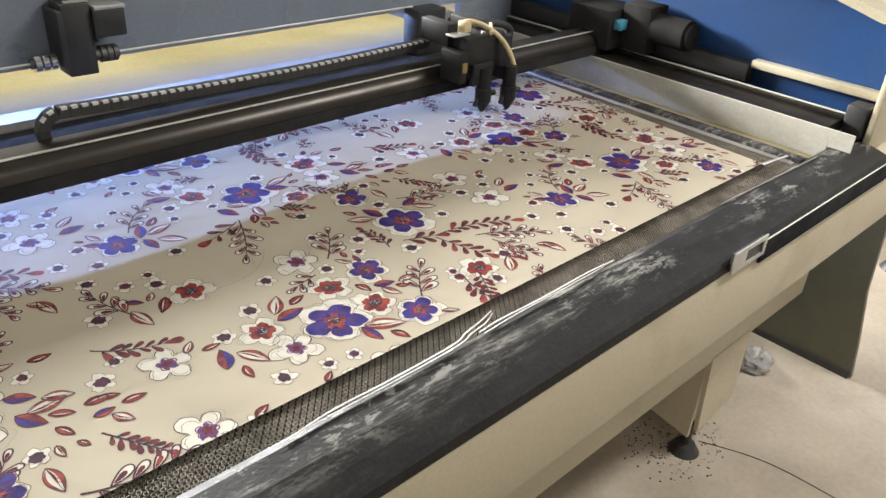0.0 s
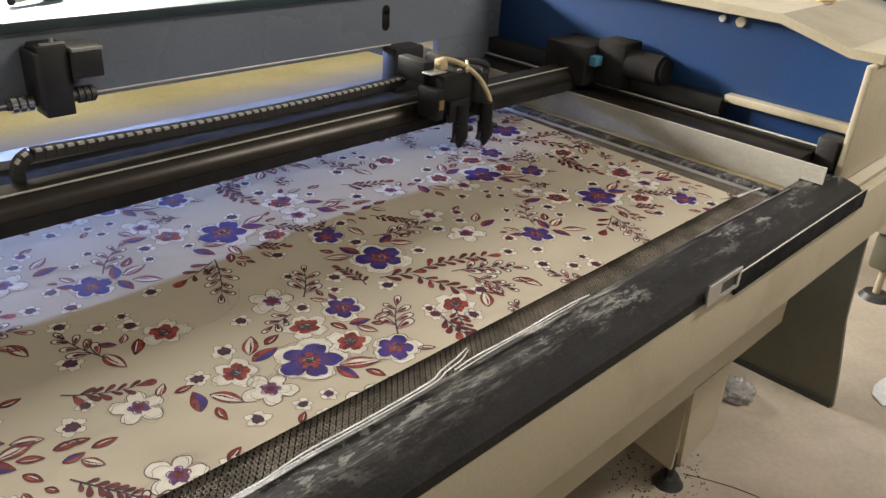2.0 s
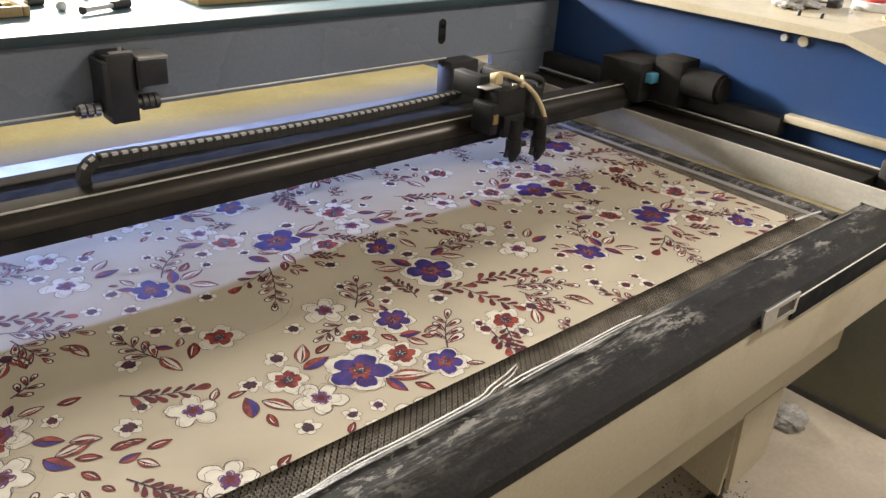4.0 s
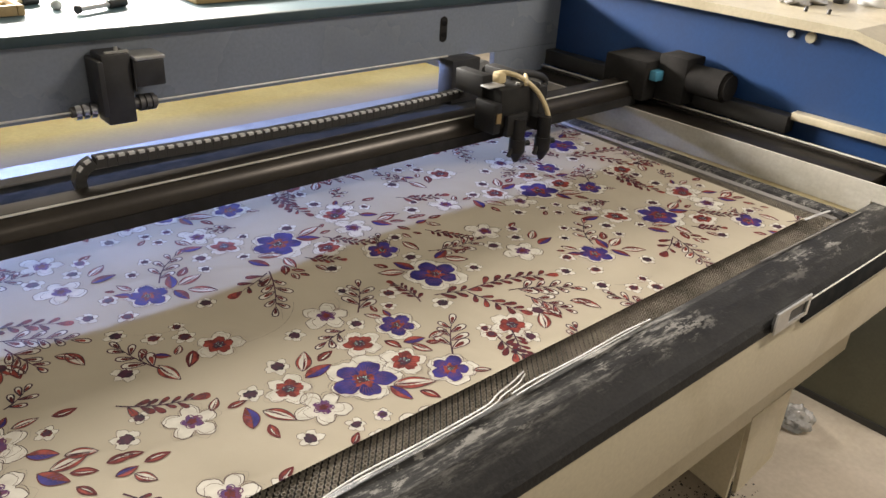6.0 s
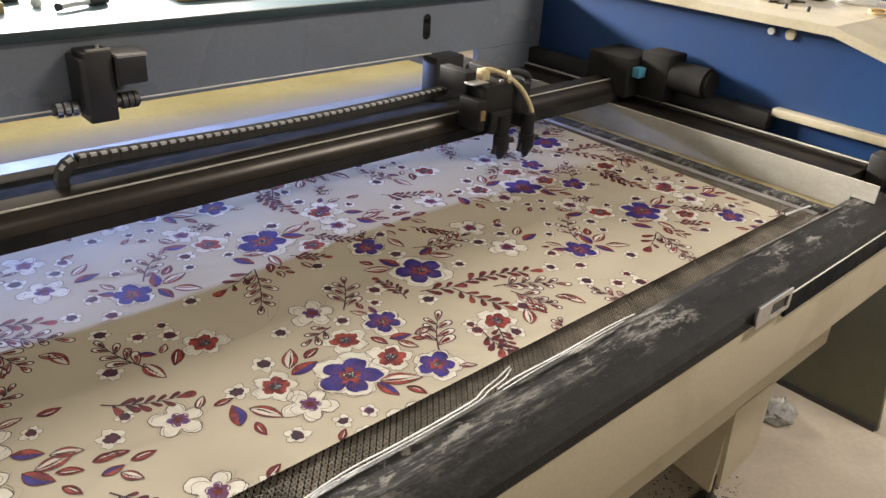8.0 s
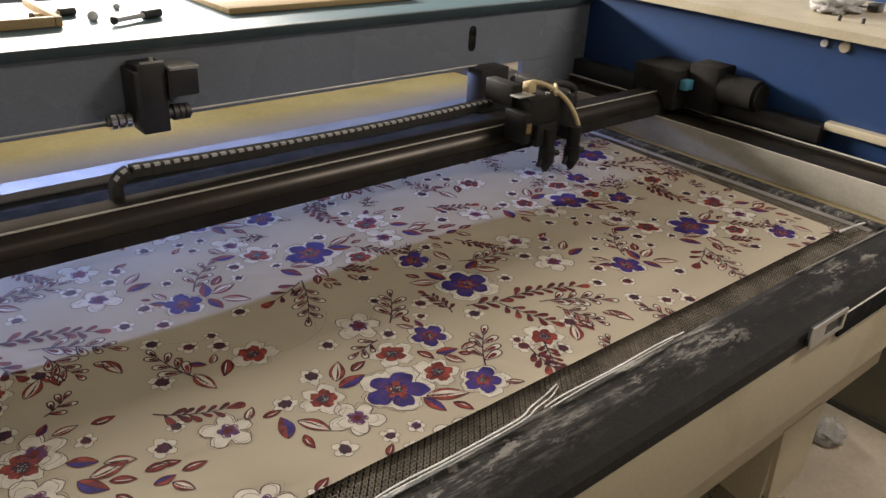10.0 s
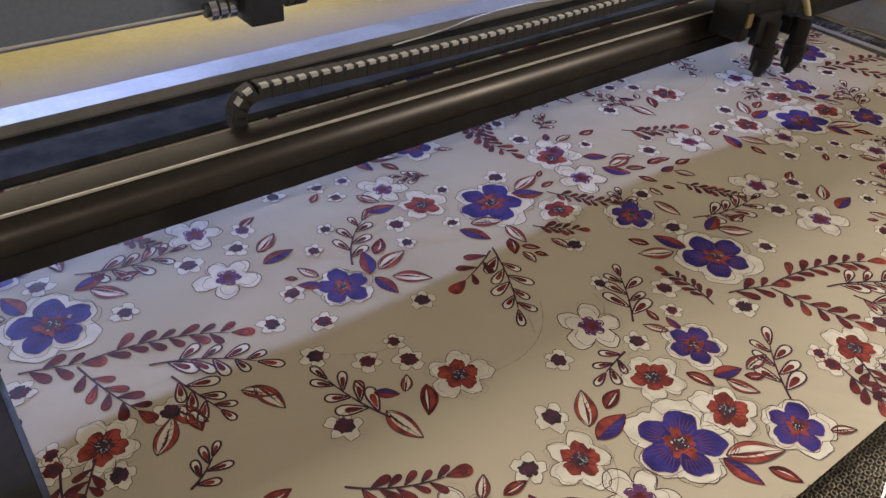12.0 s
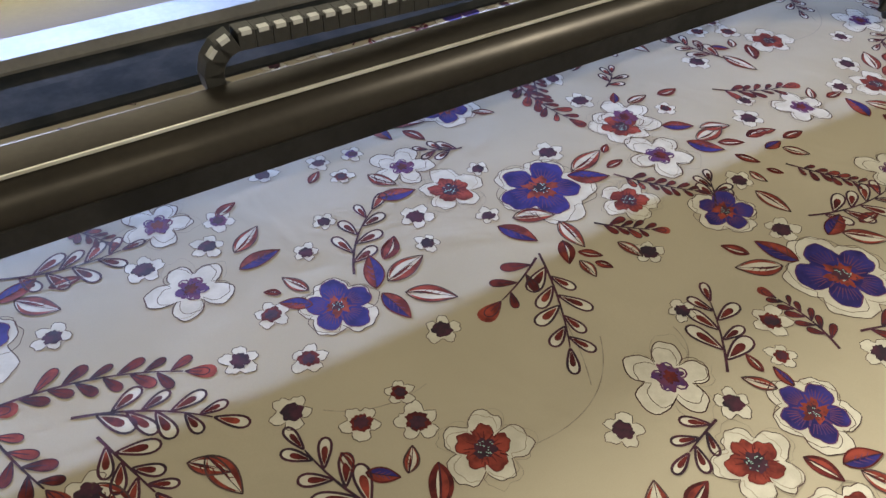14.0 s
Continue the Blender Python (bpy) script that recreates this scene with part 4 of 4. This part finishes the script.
def leaf(m, x, y, turn, length, kind, rng):
    wide = length * rng.uniform(0.40, 0.50)
    bend = rng.uniform(-0.25, 0.25)
    whole = blade(x, y, turn, length, wide, bend)
    side = rng.choice((-1, 1))
    if kind == "pale":
        m.strip(whole, WHITE, 0)
        a = sorted((side * 0.45, side * 1.0))
        m.strip(blade(x, y, turn, length * 0.96, wide * 0.96, bend, a[0], a[1]), RED, 1)
        b = sorted((-side * 0.66, -side * 1.0))
        m.strip(blade(x, y, turn, length * 0.9, wide * 0.96, bend, b[0], b[1]), RED, 1)
        c = sorted((side * 0.0, side * 0.28))
        m.strip(blade(x - length * 0.12 * math.cos(turn), y - length * 0.12 * math.sin(turn), turn, length * 0.62, wide * 0.9, bend, c[0], c[1]), MAROON, 2)
        for f in (-0.22, -0.08, 0.08):
            q = (x + f * length * math.cos(turn), y + f * length * math.sin(turn))
            s = turn + side * 0.75
            m.stroke([q, (q[0] + wide * 0.42 * math.cos(s), q[1] + wide * 0.42 * math.sin(s))], 0.0010, 0.0004, MAROON, 3)
    elif kind == "blue":
        a, b = sorted((side * 0.05, side * 1.0)), sorted((-side * 1.0, side * 0.05))
        m.strip(blade(x, y, turn, length, wide, bend, a[0], a[1]), BLUE, 1)
        m.strip(blade(x, y, turn, length, wide, bend, b[0], b[1]), RED, 1)
    else:
        m.strip(whole, MAROON, 0)
        a = sorted((0, side * 0.7))
        m.strip(blade(x, y, turn, length * 0.86, wide, bend, a[0], a[1]), RED, 1)
        a = sorted((-side * 0.1, -side * 0.35))
        m.strip(blade(x, y, turn, length * 0.7, wide, bend, a[0], a[1]), WHITE, 2)
    if kind == "blue":
        for f in (-0.25, -0.1, 0.06):
            q = (x + f * length * math.cos(turn), y + f * length * math.sin(turn))
            for s in (turn + 0.6, turn - 0.6):
                m.stroke([q, (q[0] + wide * 0.4 * math.cos(s), q[1] + wide * 0.4 * math.sin(s))], 0.0012, 0.0004, VIOLET, 2)
    ring(m, whole, 0.0014, LINE if kind == "pale" else MAROON, 3)
    m.stroke(blade(x, y, turn, length, 0, bend)[:13], 0.0010, 0.0005, DARK, 4)


def drop(x, y, turn, length, width, n=9):
    """A tear-shaped leaflet that starts at (x, y)."""
    out = []
    for i in range(2 * n):
        a = math.pi * i / n
        u = length * (0.5 - 0.5 * math.cos(a))
        v = width / 2 * math.sin(a) * (0.25 + 0.75 * (u / length))
        out.append((x + u * math.cos(turn) - v * math.sin(turn), y + u * math.sin(turn) + v * math.cos(turn)))
    return out


def twig(m, x, y, turn, length, pairs, size, kind, rng):
    """A stem with leaflets along both sides: open loops, or filled ones."""
    bend = rng.uniform(-0.3, 0.3)
    stem = []
    for i in range(13):
        s = i / 12
        u, v = length * (s - 0.5), bend * length * (0.25 - (s - 0.5) ** 2)
        stem.append((x + u * math.cos(turn) - v * math.sin(turn), y + u * math.sin(turn) + v * math.cos(turn)))
    m.stroke(stem, 0.0026, 0.0013, DARK, 3)
    for i in range(2 * pairs + 1):
        s = 0.16 + 0.84 * i / (2 * pairs)
        f = s * 12
        k = min(11, int(f))
        px = stem[k][0] + (stem[k + 1][0] - stem[k][0]) * (f - k)
        py = stem[k][1] + (stem[k + 1][1] - stem[k][1]) * (f - k)
        heading = math.atan2(stem[k + 1][1] - stem[k][1], stem[k + 1][0] - stem[k][0])
        side = 0 if i == 2 * pairs else (1 if i % 2 else -1)
        a = heading + side * rng.uniform(0.55, 0.95)
        ln = size * rng.uniform(0.85, 1.2) * (1.05 - 0.25 * s)
        w = ln * rng.uniform(0.50, 0.62)
        qx, qy = px + 0.0015 * math.cos(a), py + 0.0015 * math.sin(a)
        outer = drop(qx, qy, a, ln, w)
        if kind == "loop":
            m.fill(outer, WHITE, 0)
            m.fill(drop(qx + ln * 0.12 * math.cos(a), qy + ln * 0.12 * math.sin(a), a, ln * 0.60, w * 0.52), MAROON if rng.random() < 0.85 else RED, 1)
            ring(m, outer, 0.0021, DARK, 2)
        else:
            last = i == 2 * pairs
            m.fill(outer if not last else drop(qx, qy, a, ln * 1.3, w * 1.8), RED if last or rng.random() < 0.2 else MAROON, 1)
            ring(m, outer, 0.0010, DARK, 2)
            m.stroke([(qx, qy), (qx + ln * 0.7 * math.cos(a), qy + ln * 0.7 * math.sin(a))], 0.0018, 0.0005, DARK, 2)


def numbers(text, n):
    v = [float(s) for s in text.replace(";", ",").split(",")]
    return [v[i:i + n] for i in range(0, len(v), n)]


# one repeat of the pattern: x, y from its largest flower, then turn in degrees and length where it has them
BIG_BLUE = "0.000,0.000; 0.267,0.163; 0.112,-0.230"
MEDIUM_BLUE = "-0.140,0.372; 0.119,0.079; 0.110,-0.052; 0.246,-0.356"
RED_ONES = "0.175,-0.293; 0.045,0.072; 0.071,0.000; -0.115,0.187; 0.032,-0.183; 0.260,-0.024; -0.090,0.041; 0.259,-0.189"
WHITE_ONES = "0.049,0.162; -0.240,-0.182; -0.238,-0.082; 0.010,-0.123; 0.257,-0.253; -0.076,-0.019; -0.218,0.053; 0.277,-0.176"
SMALL_ONES = "-0.221,0.291; -0.181,0.255; -0.145,0.233; -0.142,0.264; -0.078,0.302; -0.187,0.332; -0.235,0.359; -0.193,0.393; -0.208,-0.136; -0.268,-0.136; -0.186,-0.106; -0.134,-0.191; -0.100,-0.160; -0.020,-0.201; -0.031,-0.239; 0.041,-0.237; -0.018,0.145; 0.110,0.209; 0.167,0.160; 0.072,0.118; 0.143,0.129; 0.216,0.086; -0.076,0.092; 0.217,-0.024"
SMALL_TOO = "0.336,0.141; 0.272,-0.405; 0.297,-0.329; 0.138,-0.360; -0.121,-0.058; -0.052,-0.104; -0.062,-0.071; -0.024,-0.075; 0.076,-0.168; 0.157,-0.185; -0.244,0.195; 0.324,-0.020; -0.136,0.059; -0.265,0.097; -0.293,0.069; 0.220,-0.007; 0.261,-0.063; 0.257,-0.120; 0.331,-0.187"
PALE_LEAVES = "-0.160,-0.224,116,0.030; -0.066,-0.258,16,0.046; -0.064,0.341,-39,0.046; -0.174,-0.145,37,0.041; -0.019,-0.131,-60,0.034; 0.078,-0.262,-25,0.042; 0.093,-0.302,-94,0.042; 0.075,-0.347,-92,0.024; 0.126,-0.348,-77,0.028; 0.183,-0.218,15,0.051; 0.336,-0.251,5,0.045; -0.299,-0.004,-56,0.029; 0.320,-0.335,-85,0.022; 0.300,-0.371,-85,0.042; 0.334,-0.455,-45,0.044; 0.211,0.211,151,0.045"
PALE_LEAVES_TOO = "0.105,0.120,125,0.028; -0.042,0.082,55,0.047; 0.153,0.024,2,0.035; 0.112,0.011,-66,0.034; 0.144,-0.081,-32,0.026; 0.050,-0.048,-29,0.058; -0.128,0.000,-59,0.047; -0.197,0.165,-78,0.048; -0.166,0.208,52,0.023; -0.284,0.267,-76,0.044; 0.309,-0.044,52,0.046; -0.182,0.068,48,0.027; 0.317,-0.154,4,0.031; -0.341,0.076,-24,0.036; 0.338,-0.032,-62,0.041; -0.291,0.278,-45,0.033"
BLUE_LEAVES = "-0.170,0.393,144,0.029; -0.094,-0.246,70,0.044; -0.097,0.346,-81,0.039; -0.174,-0.178,8,0.042; -0.018,-0.159,-13,0.040; 0.049,-0.274,-62,0.042; 0.167,-0.240,-33,0.044; 0.314,-0.266,-54,0.041; -0.312,0.017,2,0.026; 0.322,-0.427,21,0.039; 0.242,-0.423,108,0.043; 0.127,0.114,87,0.022; -0.038,0.051,8,0.045; 0.115,0.032,-17,0.034; 0.023,-0.054,-81,0.040; -0.160,0.018,74,0.043; -0.189,0.207,-40,0.025; 0.295,-0.138,50,0.023; 0.316,-0.222,-32,0.036"
RED_LEAVES = "-0.182,-0.224,143,0.015; -0.065,-0.226,44,0.033; -0.174,-0.093,25,0.026; 0.072,-0.319,-118,0.032; 0.090,-0.333,-45,0.023; 0.091,-0.351,-57,0.017; 0.205,-0.239,5,0.023; 0.215,-0.212,36,0.017; 0.343,-0.277,-30,0.030; -0.310,0.041,-9,0.030; 0.335,-0.307,-62,0.027; 0.343,-0.338,-57,0.017; -0.331,-0.118,-2,0.028; 0.210,-0.401,122,0.026"
RED_LEAVES_TOO = "0.118,0.136,84,0.020; -0.011,0.075,19,0.031; 0.135,0.013,-32,0.022; 0.083,0.042,-73,0.030; -0.077,-0.091,39,0.022; -0.276,0.019,-4,0.030; 0.051,-0.079,-66,0.030; -0.148,-0.022,-94,0.028; -0.161,0.178,-122,0.040; 0.338,-0.042,-88,0.031; -0.159,0.051,0,0.026; -0.332,0.161,-2,0.029; -0.297,0.041,-23,0.026; -0.206,0.230,-90,0.018"
LOOP_TWIGS = "0.115,0.172,53,0.078,3; 0.161,0.001,50,0.077,3; -0.081,-0.205,51,0.092,3; -0.215,0.217,108,0.080,3; 0.025,0.281,-115,0.115,4; 0.030,0.109,-166,0.040,2; 0.256,-0.331,50,0.040,2; -0.329,-0.092,-9,0.104,4; 0.067,-0.119,154,0.037,2; 0.374,0.024,-31,0.105,4; 0.352,-0.009,-72,0.07,3; 0.319,-0.102,37,0.036,2"
FULL_TWIGS = "0.014,0.316,-155,0.065,2; 0.191,0.141,88,0.066,5; 0.248,0.101,-21,0.057,2; 0.345,0.071,-16,0.145,6; 0.285,0.044,-72,0.092,4; 0.217,-0.284,-51,0.082,6; -0.308,-0.047,-58,0.078,6; 0.142,-0.319,-42,0.054,4; -0.241,0.116,-28,0.087,5; 0.221,-0.085,-91,0.115,6; 0.235,-0.060,-120,0.06,4"

cells = [(i, j) for i in range(-2, 4) for j in range(-3, 5)]


def spread_motif(name, draw, reach):
    m = Motif()
    draw(m)
    xs = [p[0] for s in m.shapes for p in s[0]]
    ys = [p[1] for s in m.shapes for p in s[0]]
    for i, j in cells:
        dx = ORIGIN[0] + i * REPEAT_A[0] + j * REPEAT_B[0]
        dy = ORIGIN[1] + i * REPEAT_A[1] + j * REPEAT_B[1]
        if max(xs) + dx > 0 and min(xs) + dx < CX and max(ys) + dy > 0 and min(ys) + dy < CY:
            m.link(name, dx, dy)


rng = random.Random(7)
for x, y in numbers(BIG_BLUE, 2):
    spread_motif("blue_flower_print", lambda m: blue_flower(m, x, y, 0.043, rng.uniform(0, 6), rng), 0.06)
for x, y in numbers(MEDIUM_BLUE, 2):
    spread_motif("blue_flower_print", lambda m: blue_flower(m, x, y, 0.029, rng.uniform(0, 6), rng), 0.05)
for x, y in numbers(RED_ONES, 2):
    spread_motif("red_flower_print", lambda m: red_flower(m, x, y, rng.uniform(0.027, 0.031), rng.uniform(0, 6), rng), 0.04)
for x, y in numbers(WHITE_ONES, 2):
    spread_motif("white_flower_print", lambda m: white_flower(m, x, y, rng.uniform(0.029, 0.034), rng.uniform(0, 6), rng), 0.04)
for x, y in numbers(SMALL_ONES, 2) + numbers(SMALL_TOO, 2):
    spread_motif("small_flower_print", lambda m: small_flower(m, x, y, rng.choice((0.013, 0.016, 0.018)), rng.uniform(0, 6), rng), 0.02)
for kind, rows in (("pale", numbers(PALE_LEAVES, 4) + numbers(PALE_LEAVES_TOO, 4)), ("blue", numbers(BLUE_LEAVES, 4)), ("red", numbers(RED_LEAVES, 4) + numbers(RED_LEAVES_TOO, 4))):
    for x, y, turn, length in rows:
        spread_motif("leaf_print", lambda m: leaf(m, x, y, radians(turn), length, kind, rng), 0.04)
for kind, rows in (("loop", numbers(LOOP_TWIGS, 5)), ("full", numbers(FULL_TWIGS, 5))):
    for x, y, turn, length, pairs in rows:
        spread_motif("twig_print", lambda m: twig(m, x, y, radians(turn), length, int(pairs), min(0.030 if kind == "loop" else 0.025, 1.2 * length / pairs), kind, rng), 0.08)
for x0, y0, x1, y1, sag in ((0.03, 0.225, -0.08, 0.17, 0.02), (0.02, 0.275, -0.01, 0.19, 0.004), (0.09, 0.20, 0.07, 0.165, 0.006), (-0.06, 0.04, -0.11, -0.01, 0.012), (-0.2, 0.28, -0.12, 0.26, -0.01), (-0.04, -0.02, 0.03, -0.05, 0.008)):
    def draw_thread(m):
        n = 14
        d = math.hypot(x1 - x0, y1 - y0)
        m.stroke([(x0 + (x1 - x0) * i / n - (y1 - y0) / d * sag * 4 * (i / n) * (1 - i / n), y0 + (y1 - y0) * i / n + (x1 - x0) / d * sag * 4 * (i / n) * (1 - i / n)) for i in range(n + 1)], 0.0009, 0.0009, THREAD, 0)
    spread_motif("pencil_line_print", draw_thread, 0.1)
